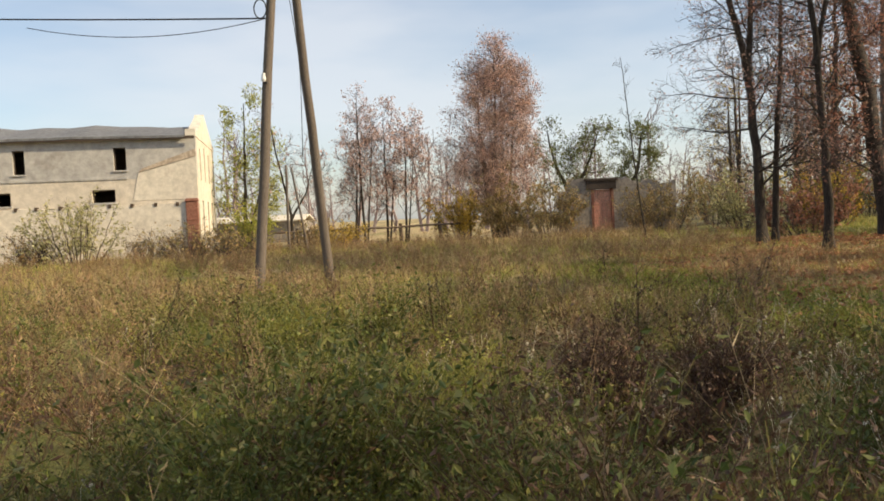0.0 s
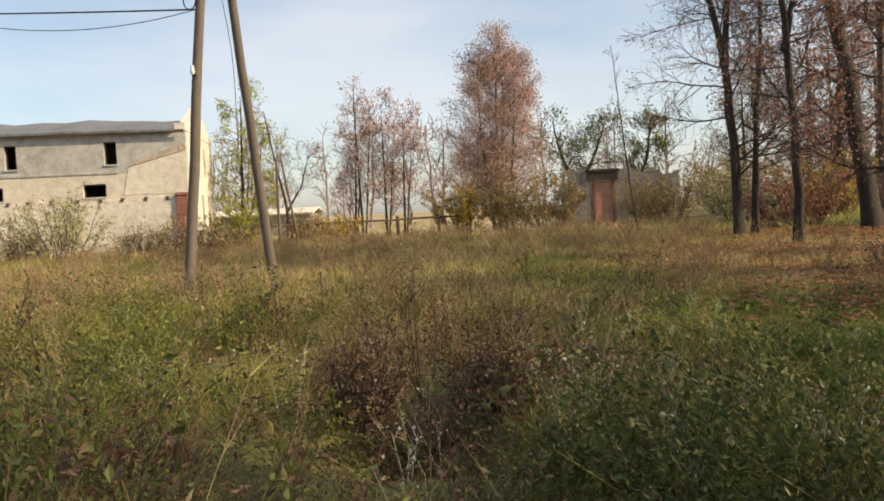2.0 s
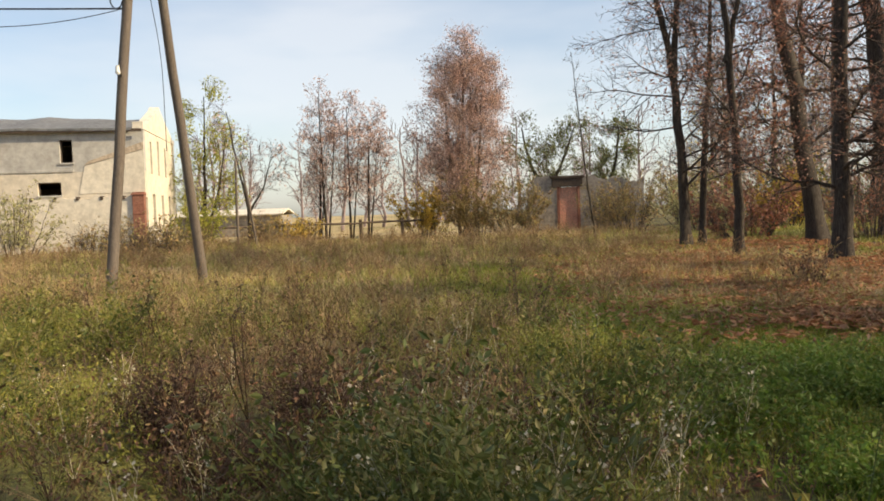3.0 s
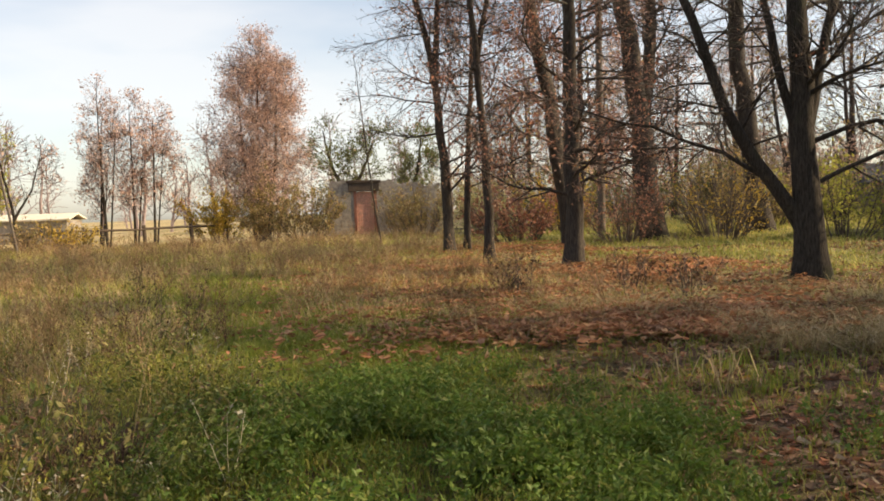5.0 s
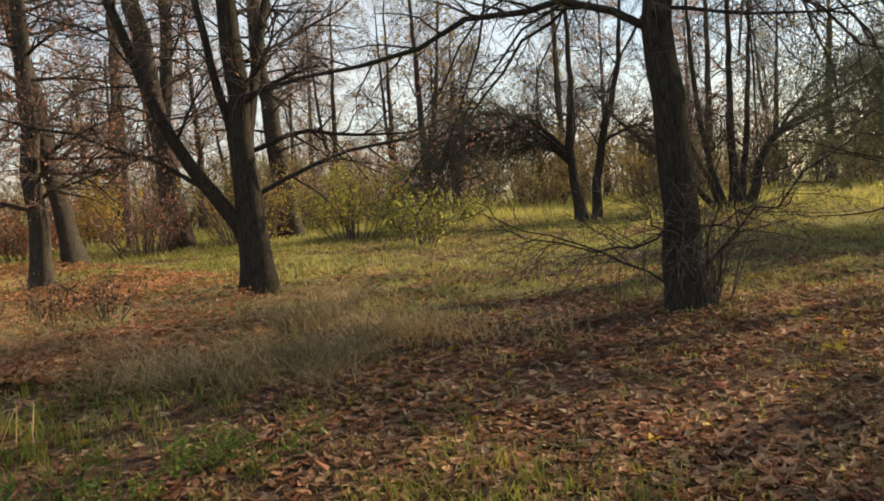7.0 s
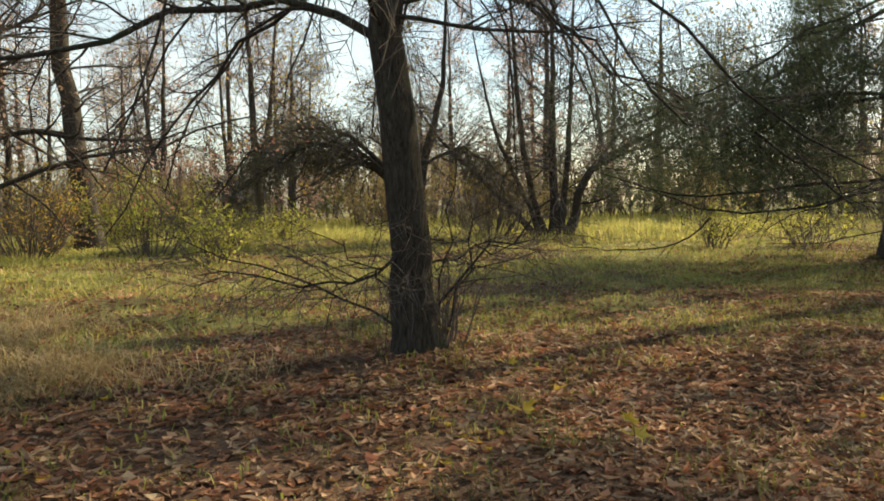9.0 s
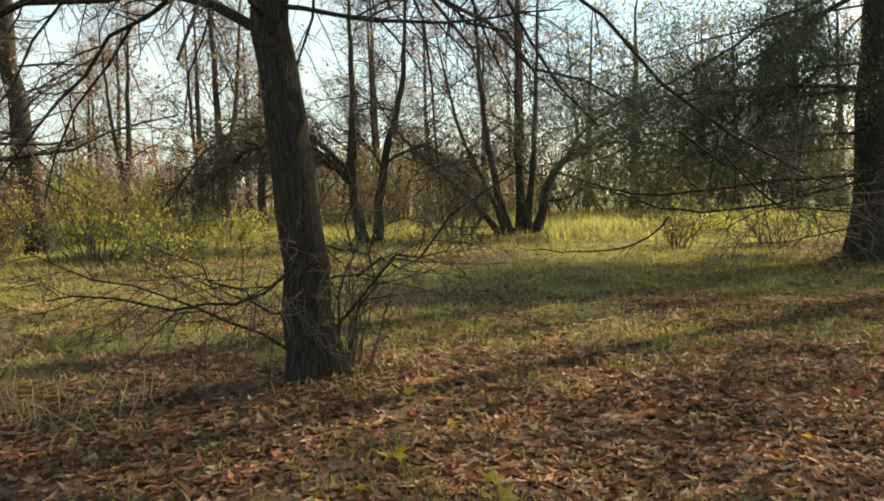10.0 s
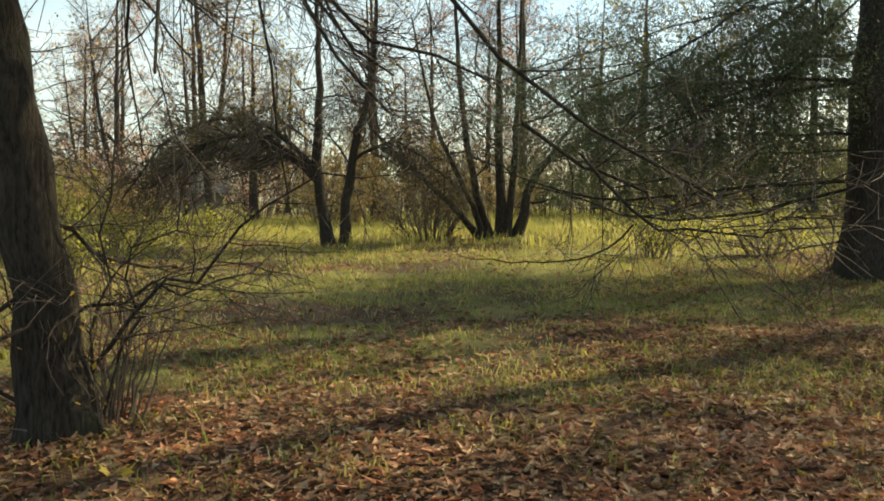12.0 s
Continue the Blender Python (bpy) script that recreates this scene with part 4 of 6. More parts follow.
hanging = []
rng_h = random.Random(5)
for k in range(11):
    a = radians(-150 + k * 31 + rng_h.uniform(-8, 8))
    ln, z = rng_h.uniform(2.4, 4.2), rng_h.uniform(3.0, 4.6)
    up, end = rng_h.uniform(0.2, 0.6), rng_h.uniform(1.5, 2.6)
    hanging.append(([(-0.12 * z, -0.023 * z, z), (0.35 * ln * math.cos(a), 0.35 * ln * math.sin(a), z + up), (0.7 * ln * math.cos(a + 0.15), 0.7 * ln * math.sin(a + 0.15), z - 0.3), (ln * math.cos(a + 0.2), ln * math.sin(a + 0.2), end)], 0.026))
make_tree("tree", "near tree with a bare dark trunk and a long sweeping limb", at(15.63, 6.95, -0.02), 21,
          [([(0, 0, -0.15), (-0.09, -0.02, 0.8), (-0.23, -0.05, 2.0), (-0.42, -0.08, 3.5), (-0.7, -0.1, 6), (-1.0, -0.15, 10)], 0.225, 0.05)],
          limb=(30, 3.4, 74, -0.03), low=0.3, sub=(13, 1.1, 50), twig=(9, 0.42, 45), limb_thick=0.16, leaves=0, leaf_size=0.07, leaf_mat=LEAF_YELLOW, twig_r=0.0036,
          custom=[([(-0.36, -0.07, 3.0), (-0.8, 0.2, 3.45), (-1.1, 1.0, 3.55), (-2.3, 1.6, 3.1), (-4.0, 2.3, 2.5)], 0.05),
                  ([(-0.75, 0.75, 3.5), (-1.2, 1.2, 3.0), (-1.9, 1.6, 2.0), (-2.3, 1.9, 1.3)], 0.022),
                  ([(-0.43, -0.08, 3.6), (0.2, -0.5, 4.6), (1.2, -1.2, 4.2), (1.2, -1.9, 3.5), (1.62, -2.45, 2.6), (1.9, -2.85, 1.95), (2.15, -3.3, 1.72), (2.35, -3.7, 1.68)], 0.03),
                  ([(-0.4, -0.08, 3.3), (0.0, -0.3, 4.0), (1.3, -0.6, 3.6), (2.2, -1.1, 2.8), (3.0, -1.5, 2.6)], 0.034),
                  ([(1.8, -2.7, 2.1), (2.2, -3.0, 1.75), (2.6, -3.3, 1.55), (2.9, -3.9, 1.75)], 0.014), ([(2.0, -3.0, 1.9), (2.1, -3.3, 1.5), (2.4, -3.6, 1.38), (2.7, -4.2, 1.5)], 0.012),
                  ([(-0.12, -0.03, 1.1), (-0.6, -0.1, 0.8), (-1.3, 0.2, 0.75), (-2.2, 0.3, 0.9)], 0.018), ([(-0.1, -0.02, 0.9), (-0.5, -0.4, 0.7), (-1.1, -0.7, 0.85), (-1.7, -0.8, 1.2)], 0.016),
                  ([(-0.18, -0.04, 1.6), (0.4, 0.4, 1.35), (1.2, 0.9, 1.0), (1.9, 1.2, 1.1)], 0.02), ([(0, 0, 0.8), (0.4, -0.3, 1.1), (1.0, -0.5, 1.0), (1.7, -0.5, 1.2)], 0.016),
                  ([rel(0.15, 0.4), rel(0.6, 0.9), rel(1.2, 1.35), rel(2.1, 1.8)], 0.018), ([rel(0.2, 0.2), rel(0.34, 1.2), rel(0.42, 2.2)], 0.014), ([rel(0.3, 0.15), rel(0.55, 1.0), rel(1.0, 1.9)], 0.013),
                  ([rel(-0.2, 0.3, 0.2), rel(-0.7, 0.7, 0.4), rel(-1.5, 0.9, 0.5), rel(-2.3, 1.3, 0.6)], 0.015)] + hanging,
          custom_sub=(16, 0.95, 50, -0.05), custom_twig=(9, 0.4, 45, -0.04), sides=16, k_trunk=26)
make_bush("tree_suckers", "thin bare shoots round the foot of a tree", at(15.9, 6.85), 22, 26, 1.35, 0.62, 60, 0.06, LEAF_YELLOW, subs=(3, 0.45, 30), twigs=(3, 0.25, 35), stem_r=0.012, category="shoots", twig_r=0.0022)
make_tree("old_shrub_tree", "old many-stemmed shrub tree, dark and dense, with a bent side stem", at(33.4, 18.0), 23,
          [([rel(-0.1, -0.2), rel(-0.5, 1.0), rel(-0.9, 3.0), rel(-1.1, 5), rel(-1.3, 9)], 0.15, 0.03), ([rel(0.15, -0.2), rel(0.15, 1.2), rel(0.1, 3.5), rel(0.2, 9.5)], 0.19, 0.03),
           ([rel(0.3, -0.2, 0.2), rel(0.5, 1.2, 0.2), rel(0.7, 4, 0.2), rel(0.9, 8.5)], 0.14, 0.03), ([rel(-0.4, -0.2), rel(-1.2, 0.9), rel(-2.6, 2.2), rel(-4.0, 3.6), rel(-4.8, 5)], 0.13, 0.02),
           ([rel(-0.3, -0.2, 0.3), rel(-0.8, 1.2, 0.3), rel(-1.9, 3.5, 0.3), rel(-2.6, 7)], 0.11, 0.02), ([rel(0.55, -0.2), rel(0.95, 0.8), rel(0.9, 1.4), rel(1.6, 2.4), rel(2.8, 3.2), rel(4.2, 3.7)], 0.19, 0.05)],
          limb=(11, 2.6, 62, -0.02), low=0.22, sub=(9, 1.2, 50), twig=(8, 0.6, 45), leaves=3200, leaf_size=0.07, leaf_mat=LEAF_DULL, twig_r=0.0050, twig_lift=-0.06, custom_share=0.6,
          custom=[([rel(1.7, 2.5), rel(2.8, 4.2), rel(4.0, 4.6), rel(5.6, 4.2)], 0.06), ([rel(1.5, 2.3), rel(3, 3), rel(5, 3.0), rel(6.5, 2.2)], 0.06)],
          custom_sub=(24, 1.3, 50, -0.1), custom_twig=(12, 0.6, 45, -0.1), category="tree")
make_tree("tree", "old two-stemmed tree with arching limbs and hanging dark twigs", at(29.0, 20.5), 24,
          [([rel(-0.2, -0.2), rel(-0.4, 1.0), rel(-0.6, 2.4), rel(-0.4, 4.5), rel(-0.5, 9)], 0.2, 0.03), ([rel(0.25, -0.2), rel(0.3, 1.2), rel(0.6, 3.0), rel(1.2, 5), rel(1.4, 8.5)], 0.18, 0.03)],
          limb=(14, 2.6, 62, -0.01), low=0.25, sub=(9, 1.2, 50), twig=(7, 0.6, 45), leaves=15000, custom_share=0.95, leaf_size=0.07, leaf_mat=LEAF_DULL, twig_r=0.0050,
          custom=[([rel(-0.5, 1.9), rel(-1.4, 2.9), rel(-2.6, 3.6), rel(-4.2, 3.0), rel(-5.6, 1.7)], 0.1), ([rel(-0.5, 2.2), rel(-1.8, 3.7), rel(-3.4, 4.1), rel(-5.2, 3.1), rel(-6.4, 1.6)], 0.09),
                  ([rel(-0.5, 2.0), rel(-1.5, 3.2, 0.8), rel(-3.0, 3.3, 1.2), rel(-4.6, 2.2, 1.4)], 0.08), ([rel(-0.5, 2.0), rel(-1.7, 3.0, -0.8), rel(-3.6, 3.2, -1.2), rel(-5.6, 2.2, -1.4)], 0.08),
                  ([rel(0.5, 2.5), rel(1.4, 3.2), rel(2.4, 2.9), rel(3.2, 2.0)], 0.06)],
          custom_sub=(40, 1.5, 50, -0.22), custom_twig=(18, 0.75, 45, -0.3))

# the big spruce with hanging boughs
spruce_boughs = []
for k, (z, r, f, drop) in enumerate([(4.7, -7.4, 0.2, 1.3), (4.4, -6.2, 0.9, 1.5), (4.3, -6.6, -1.6, 1.4), (4.0, -5.4, -0.6, 1.6), (3.8, -4.6, 1.2, 1.6), (3.7, -5.6, -2.4, 1.5), (3.4, -3.8, 0.4, 1.5),
                                    (3.2, -4.6, -0.8, 1.3), (4.6, -4.0, -2.2, 1.5), (4.4, 4.0, 0.4, 1.7), (4.6, 4.8, 1.0, 1.8), (3.5, 3.2, -0.6, 1.6)]):
    s_ = -0.15 if r < 0 else 0.15
    lift = 1.3 * math.sin(k * 2.4) + 0.5
    spruce_boughs.append(([rel(s_, z + lift), rel(r * 0.3, z - 0.08 * drop + 0.6 * lift, f * 0.3), rel(r * 0.65, z - 0.45 * drop + 0.15 * lift, f * 0.65), rel(r, z - drop, f)], 0.024 + 0.012 * (k % 3)))
dead_boughs = [([rel(-0.4, 1.75), rel(-2.5, 1.65), rel(-5.0, 1.4), rel(-6.8, 2.0)], 0.05), ([rel(-0.5, 1.6), rel(-2.6, 1.1), rel(-4.4, 1.0), rel(-5.1, 1.45), rel(-6.2, 1.7)], 0.045),
               ([rel(-4.4, 1.0), rel(-4.8, 0.5), rel(-6.0, 0.3), rel(-7.6, 0.45)], 0.03), ([rel(-0.4, 0.7), rel(-1.7, 0.45), rel(-3.2, 0.4)], 0.025),
               ([rel(-0.4, 2.0, 0.2), rel(-2.0, 1.3, 0.9), rel(-3.8, 0.8, 1.4)], 0.03), ([rel(-0.4, 2.3, -0.2), rel(-2.4, 2.3, -0.8), rel(-4.4, 1.9, -1.2)], 0.03)]
make_tree("spruce", "huge old spruce with a thick dark trunk and hanging boughs", at(29.6, 5.8), 25, [([(0, 0, -0.2), (0, 0, 3), (0.05, 0, 8), (0.05, 0, 19)], 0.56, 0.08)],
          limb=(34, 4.2, 82, -0.03), low=0.5, sub=(9, 1.3, 50), twig=(5, 0.6, 45), sub_lift=-0.12, twig_lift=-0.15, leaves=150000, custom_share=0.68, leaf_size=0.085, leaf_mat=LEAF_DARK, leaf_ratio=0.2, twig_r=0.0050,
          custom=spruce_boughs, bare_limbs=dead_boughs, custom_sub=(34, 1.5, 75, -0.15), custom_twig=(9, 0.6, 55, -0.2), leaf_hang=0.8, sides=18, leaf_spread=0.16)

make_tree("spruce", "spruce with boughs down to the ground behind the old one", at(60.0, 18.0), 26, [([(0, 0, -0.2), (0.05, 0, 6), (0, 0, 15)], 0.3, 0.04)],
          limb=(60, 3.8, 86, -0.03), low=0.06, sub=(9, 1.1, 50), twig=(5, 0.6, 45), sub_lift=-0.1, twig_lift=-0.12, leaves=40000, leaf_size=0.2, leaf_mat=LEAF_DARK, leaf_ratio=0.22, twig_r=0.006, leaf_hang=0.7, leaf_spread=0.16, limb_shrink=0.85)

# ---- far trees on the yard side ----
make_tree("tree", "tall many-stemmed tree still full of faded pink-brown leaves", at(3.6, 53.0), 31,
          [([(-0.3, 0, -0.2), (-0.7, 0, 3), (-1.0, 0, 7), (-1.0, 0, 10.6)], 0.13, 0.02), ([(0, 0, -0.2), (-0.1, 0, 4), (0.1, 0, 8), (0.1, 0, 11.9)], 0.15, 0.02), ([(0.3, 0, -0.2), (0.9, 0, 4), (1.2, 0, 7.5), (1.2, 0, 10.6)], 0.13, 0.02),
           ([(0.1, 0.4, -0.2), (0.3, 0.9, 4), (0.6, 1.2, 8), (0.5, 1.3, 10.8)], 0.11, 0.02)],
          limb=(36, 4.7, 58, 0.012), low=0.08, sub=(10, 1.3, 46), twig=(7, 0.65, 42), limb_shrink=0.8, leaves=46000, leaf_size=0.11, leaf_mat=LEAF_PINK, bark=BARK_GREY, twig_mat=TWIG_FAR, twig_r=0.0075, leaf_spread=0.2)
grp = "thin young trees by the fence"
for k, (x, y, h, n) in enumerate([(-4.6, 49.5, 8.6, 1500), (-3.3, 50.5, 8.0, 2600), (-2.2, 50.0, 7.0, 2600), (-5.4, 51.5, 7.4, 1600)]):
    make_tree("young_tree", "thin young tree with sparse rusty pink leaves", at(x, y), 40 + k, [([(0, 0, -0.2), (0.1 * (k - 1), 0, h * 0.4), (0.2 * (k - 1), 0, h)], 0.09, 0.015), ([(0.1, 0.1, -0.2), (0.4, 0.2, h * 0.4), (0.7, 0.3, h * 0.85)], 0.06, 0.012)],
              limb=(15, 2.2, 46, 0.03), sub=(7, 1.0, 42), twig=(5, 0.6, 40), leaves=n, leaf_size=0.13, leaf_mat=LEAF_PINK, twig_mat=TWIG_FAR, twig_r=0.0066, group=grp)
make_tree("young_tree", "bare forked young tree behind the pole", at(-8.4, 46.5), 45, [([(0, 0, -0.2), (0.0, 0, 2.2), (-0.5, 0, 4.5), (-1.0, 0, 7.4)], 0.1, 0.02), ([(0, 0, 1.8), (0.9, 0, 3.2), (1.4, 0, 5)], 0.07, 0.015)],
          limb=(10, 1.8, 45, 0.02), sub=(6, 0.9, 42), twig=(5, 0.6, 40), leaves=300, leaf_size=0.16, leaf_mat=LEAF_PINK, twig_r=0.0066)
make_tree("tree", "leafy pale yellow-green tree beside the barn", at(-11.6, 48.5), 46, [([(0, 0, -0.2), (0.2, 0, 3), (0.4, 0, 8.6)], 0.14, 0.02), ([(0.1, 0, 0.5), (1.0, 0, 3), (1.6, 0, 6.5)], 0.09, 0.02)],
          limb=(16, 2.2, 50, 0.01), low=0.1, sub=(7, 1.0, 45), twig=(5, 0.6, 40), leaves=5200, leaf_size=0.14, leaf_mat=LEAF_LIME, twig_r=0.0060)
make_tree("tree", "gnarled old fruit tree with dull green leaves", at(9.2, 60.0), 47, [([(0, 0, -0.2), (0.2, 0, 2.5), (-0.8, 0, 4.5), (-1.4, 0, 7.2)], 0.25, 0.04), ([(0.2, 0, 2.3), (1.4, 0, 4.6), (2.4, 0, 7.2)], 0.18, 0.03)],
          limb=(13, 2.6, 60, 0.01), sub=(8, 1.2, 50), twig=(6, 0.7, 45), leaves=5000, leaf_size=0.15, leaf_mat=LEAF_GREEN, twig_r=0.0083)
make_tree("tree", "gnarled old fruit tree with dull green leaves", at(14.2, 62.0), 48, [([(0, 0, -0.2), (-0.2, 0, 2.5), (0.6, 0, 4.4), (0.8, 0, 7.0)], 0.25, 0.04)],
                  limb=(18, 2.8, 60, 0.01), sub=(8, 1.2, 50), twig=(6, 0.7, 45), leaves=5000, leaf_size=0.15, leaf_mat=LEAF_GREEN, twig_r=0.0083)
make_tree("young_tree", "tall thin bare sapling before the ruin", at(9.2, 37.5), 49, [([(0, 0, -0.2), (-0.4, 0, 3), (-0.9, 0, 8.2)], 0.05, 0.01)], limb=(12, 1.0, 30, 0.05), low=0.1, sub=(4, 0.5, 35), twig=(3, 0.3, 35), twig_r=0.0050)

# ---- bushes and hedge ----
B_ = "bushes along the far hedge"
for k, (x, y, st, h, s, n, m, lab) in enumerate([
        (-15.5, 35.2, 30, 3.3, 2.2, 2600, LEAF_PALE, "straggly bush with pale leaves against the plaster wall"),
        (-11.2, 37.0, 26, 1.7, 1.4, 700, LEAF_BROWN, "low brown withered bush beside the barn"),
        (-9.6, 41.0, 22, 2.6, 1.5, 2600, LEAF_LIME, "yellow-green bush at the barn corner"),
        (-7.0, 43.0, 20, 1.6, 1.3, 900, LEAF_BROWN, "low brown bush beside the fence"),
        (1.2, 51.0, 32, 3.4, 2.2, 5200, LEAF_YELLOW, "low bush of golden yellow leaves"),
        (4.4, 50.0, 34, 4.0, 2.6, 5600, LEAF_BROWN, "dense brown bush under the tall tree"),
        (6.2, 47.5, 32, 3.4, 2.2, 4600, LEAF_BROWN, "dense brown bush before the ruin"),
        (12.0, 44.0, 30, 3.2, 2.2, 2600, LEAF_BROWN, "thicket of grey-brown stems beside the ruin"),
        (14.5, 40.0, 30, 3.0, 2.4, 3000, LEAF_PALE, "pale straggly thicket behind the bare trees"),
        (17.6, 38.0, 30, 3.2, 2.4, 3600, LEAF_YELLOW, "golden bush behind the bare trees"),
        (13.5, 30.5, 30, 2.6, 2.2, 2600, LEAF_RED, "russet undergrowth below the trees"),
        (16.3, 27.5, 40, 2.6, 2.2, 1700, LEAF_RED, "russet twiggy undergrowth below the trees"),
        (19.2, 26.5, 40, 2.9, 2.2, 1100, LEAF_YELLOW, "twiggy undergrowth with golden leaves below the trees"),
        (20.6, 29.0, 44, 3.3, 2.2, 2600, LEAF_BROWN, "twiggy brown undergrowth below the old trees"),
        (24.5, 32.5, 44, 3.0, 2.4, 2400, LEAF_BROWN, "twiggy brown undergrowth below the old trees"),
        (21.3, 23.2, 26, 2.6, 2.0, 3000, LEAF_LIME, "bright yellow-green sapling thicket in the sun"),
        (27.5, 34.0, 26, 2.6, 2.2, 3000, LEAF_BROWN, "brown hedge bush in the park"),
        (38.0, 31.0, 26, 2.6, 2.6, 2400, LEAF_BROWN, "brown hedge bush in the park"),
        (44.0, 27.0, 26, 3.0, 3.0, 2600, LEAF_BROWN, "brown hedge bush in the park"),
        (48.0, 20.0, 26, 3.4, 3.0, 2800, LEAF_BROWN, "brown hedge bush in the park"),
        (50.0, 12.0, 28, 3.6, 3.2, 3400, LEAF_GREEN, "dull green hedge bush in the park"),
        (46.0, 6.0, 28, 3.4, 3.0, 3400, LEAF_GREEN, "dull green hedge bush in the park"),
        (41.0, 28.0, 20, 4.6, 1.8, 1200, LEAF_YELLOW, "yellow-leaved bush behind the old shrub tree"),
        (24.2, 24.6, 22, 1.3, 1.5, 1300, LEAF_LIME, "low sunlit yellow-green thicket in the park"),
        (27.8, 26.5, 22, 1.3, 1.9, 1200, LEAF_LIME, "low sunlit yellow-green thicket in the park"),
        (20.0, 17.8, 14, 1.0, 1.0, 700, LEAF_LIME, "knee-high yellow-green shoots in the grass"),
        (29.5, 10.3, 12, 1.2, 0.8, 380, LEAF_LIME, "low yellow-green bush in the grass"),
        (31.5, 8.6, 12, 1.3, 1.0, 420, LEAF_LIME, "low yellow-green bush in the grass"),
        (-13.4, 38.0, 30, 1.5, 1.3, 500, LEAF_BROWN, "brown withered bush at the foot of the barn"),
        (-18.0, 36.0, 30, 1.6, 1.5, 600, LEAF_BROWN, "brown withered bush at the foot of the barn"),
        (-9.4, 37.2, 30, 1.7, 1.5, 900, LEAF_BROWN, "brown withered bush at the barn corner"),
        (-5.5, 45.0, 30, 1.5, 1.6, 1500, LEAF_YELLOW, "low bush with scattered yellow leaves by the fence"),
        (11.4, 48.3, 30, 2.8, 1.6, 1600, LEAF_BROWN, "bare creeper bush against the ruin"),
        (31.6, 19.2, 44, 2.1, 1.8, 300, LEAF_DULL, "dense tangle of dark bare shoots at the shrub tree"),
        (33.5, 5.0, 18, 2.2, 1.6, 1600, LEAF_GREEN, "green bush behind the spruce")]):
    make_bush("bush", lab, at(x, y, -0.02), 100 + k, st, h, s, n, 0.13 if y > 30 or x > 35 else 0.09, m, group=B_ if 7 < k < 26 else "", stem_r=0.02, twig_r=0.0043 if y > 25 or x > 35 else 0.004,
              twigs=(5, 0.5, 40), subs=(5, 0.7, 40))
for k, (x, y) in enumerate([(10.4, 13.2), (9.0, 14.6), (10.9, 12.4)]):
    make_bush("dry_stems", "clump of upright withered brown stems", at(x, y), 150 + k, 14, 0.85, 0.5, 150, 0.07, WEED_BROWN, "withered clumps", subs=(4, 0.2, 25), twigs=(3, 0.08, 35), stem_r=0.008, category="weeds")

# ---- background trees, copied ----
bare = [make_tree("bare_park_tree", "tall bare park tree with a pale reddish haze of twigs", at(26, 47), 61, [([(0, 0, -0.3), (0.1, 0, 5), (-0.2, 0, 14.5)], 0.26, 0.03)],
                  limb=(26, 3.6, 52, 0.03), low=0.12, sub=(9, 1.6, 45), twig=(6, 0.9, 42), twig_r=0.0066, leaves=1500, leaf_size=0.2, leaf_mat=LEAF_PINK, bark=BARK_GREY, twig_mat=TWIG_RED, group="bare park trees"),
        make_tree("bare_park_tree", "tall bare park tree with two grey stems", at(33, 44), 62, [([(0, 0, -0.3), (0.2, 0, 4), (0.6, 0, 13)], 0.24, 0.03), ([(0.1, 0, 2.0), (-0.6, 0.2, 6), (-1.0, 0.3, 12)], 0.15, 0.02)],
                  limb=(15, 3.2, 52, 0.03), low=0.15, sub=(9, 1.5, 45), twig=(6, 0.9, 42), twig_r=0.0066, leaves=700, leaf_size=0.2, leaf_mat=LEAF_BROWN, bark=BARK_GREY, twig_mat=TWIG_RED, group="bare park trees"),
        make_tree("bare_park_tree", "broad bare park tree with drooping branch ends", at(39, 40), 63, [([(0, 0, -0.3), (-0.1, 0, 3), (0.2, 0, 11)], 0.28, 0.03)],
                  limb=(26, 4.2, 65, -0.01), low=0.15, sub=(10, 1.7, 50), twig=(6, 0.9, 45), twig_r=0.0066, twig_lift=-0.05, leaves=700, leaf_size=0.2, leaf_mat=LEAF_YELLOW, bark=BARK_GREY, group="bare park trees")]
rng_b = random.Random(17)
for k, (x, y) in enumerate([(20.5, 43), (30, 52), (24, 56), (43, 47), (36, 55), (50, 44), (54, 36), (60, 32), (66, 24), (70, 12), (66, 2), (49, 52), (40, 62), (30, 66), (23, 66), (57, 44), (34, 36)]):
    copy_thing(bare[k % 3], pose(*at(x, y), 0, 0, rng_b.uniform(0, 360)) @ Matrix.Diagonal((*[rng_b.uniform(0.8, 1.1)] * 3, 1)))


# unseen bare trees added on the sunward side, to dapple the path with shade
for k, (x, y, g) in enumerate([(21.0, -0.7, 1.15), (28.5, -2.6, 1.0), (23.0, -1.6, 1.2), (17.5, -1.5, 1.0)]):
    copy_thing(bare[k % 3], pose(*at(x, y), 0, 0, 50 * k) @ Matrix.Diagonal((g, g, g, 1)))

# two more added out of view, as shade casters for the leaf litter
for k, (x, y, g) in enumerate([(34.0, 1.6, 1.3), (39.0, 2.0, 1.35)]):
    copy_thing(bare[2 * k], pose(*at(x, y), 0, 0, 80 * k + 30) @ Matrix.Diagonal((g, g, g, 1)))
for k, (x, y) in enumerate([(46, 38), (56, 26), (62, 40), (74, 30), (68, 18), (44, 66), (54, 58), (36, 72), (80, 20), (28, 78), (62, 52), (50, 30), (40, 48)]):
    copy_thing(bare[(k + 1) % 3], pose(*at(x, y), 0, 0, rng_b.uniform(0, 360)) @ Matrix.Diagonal((*[rng_b.uniform(0.95, 1.25)] * 3, 1)))

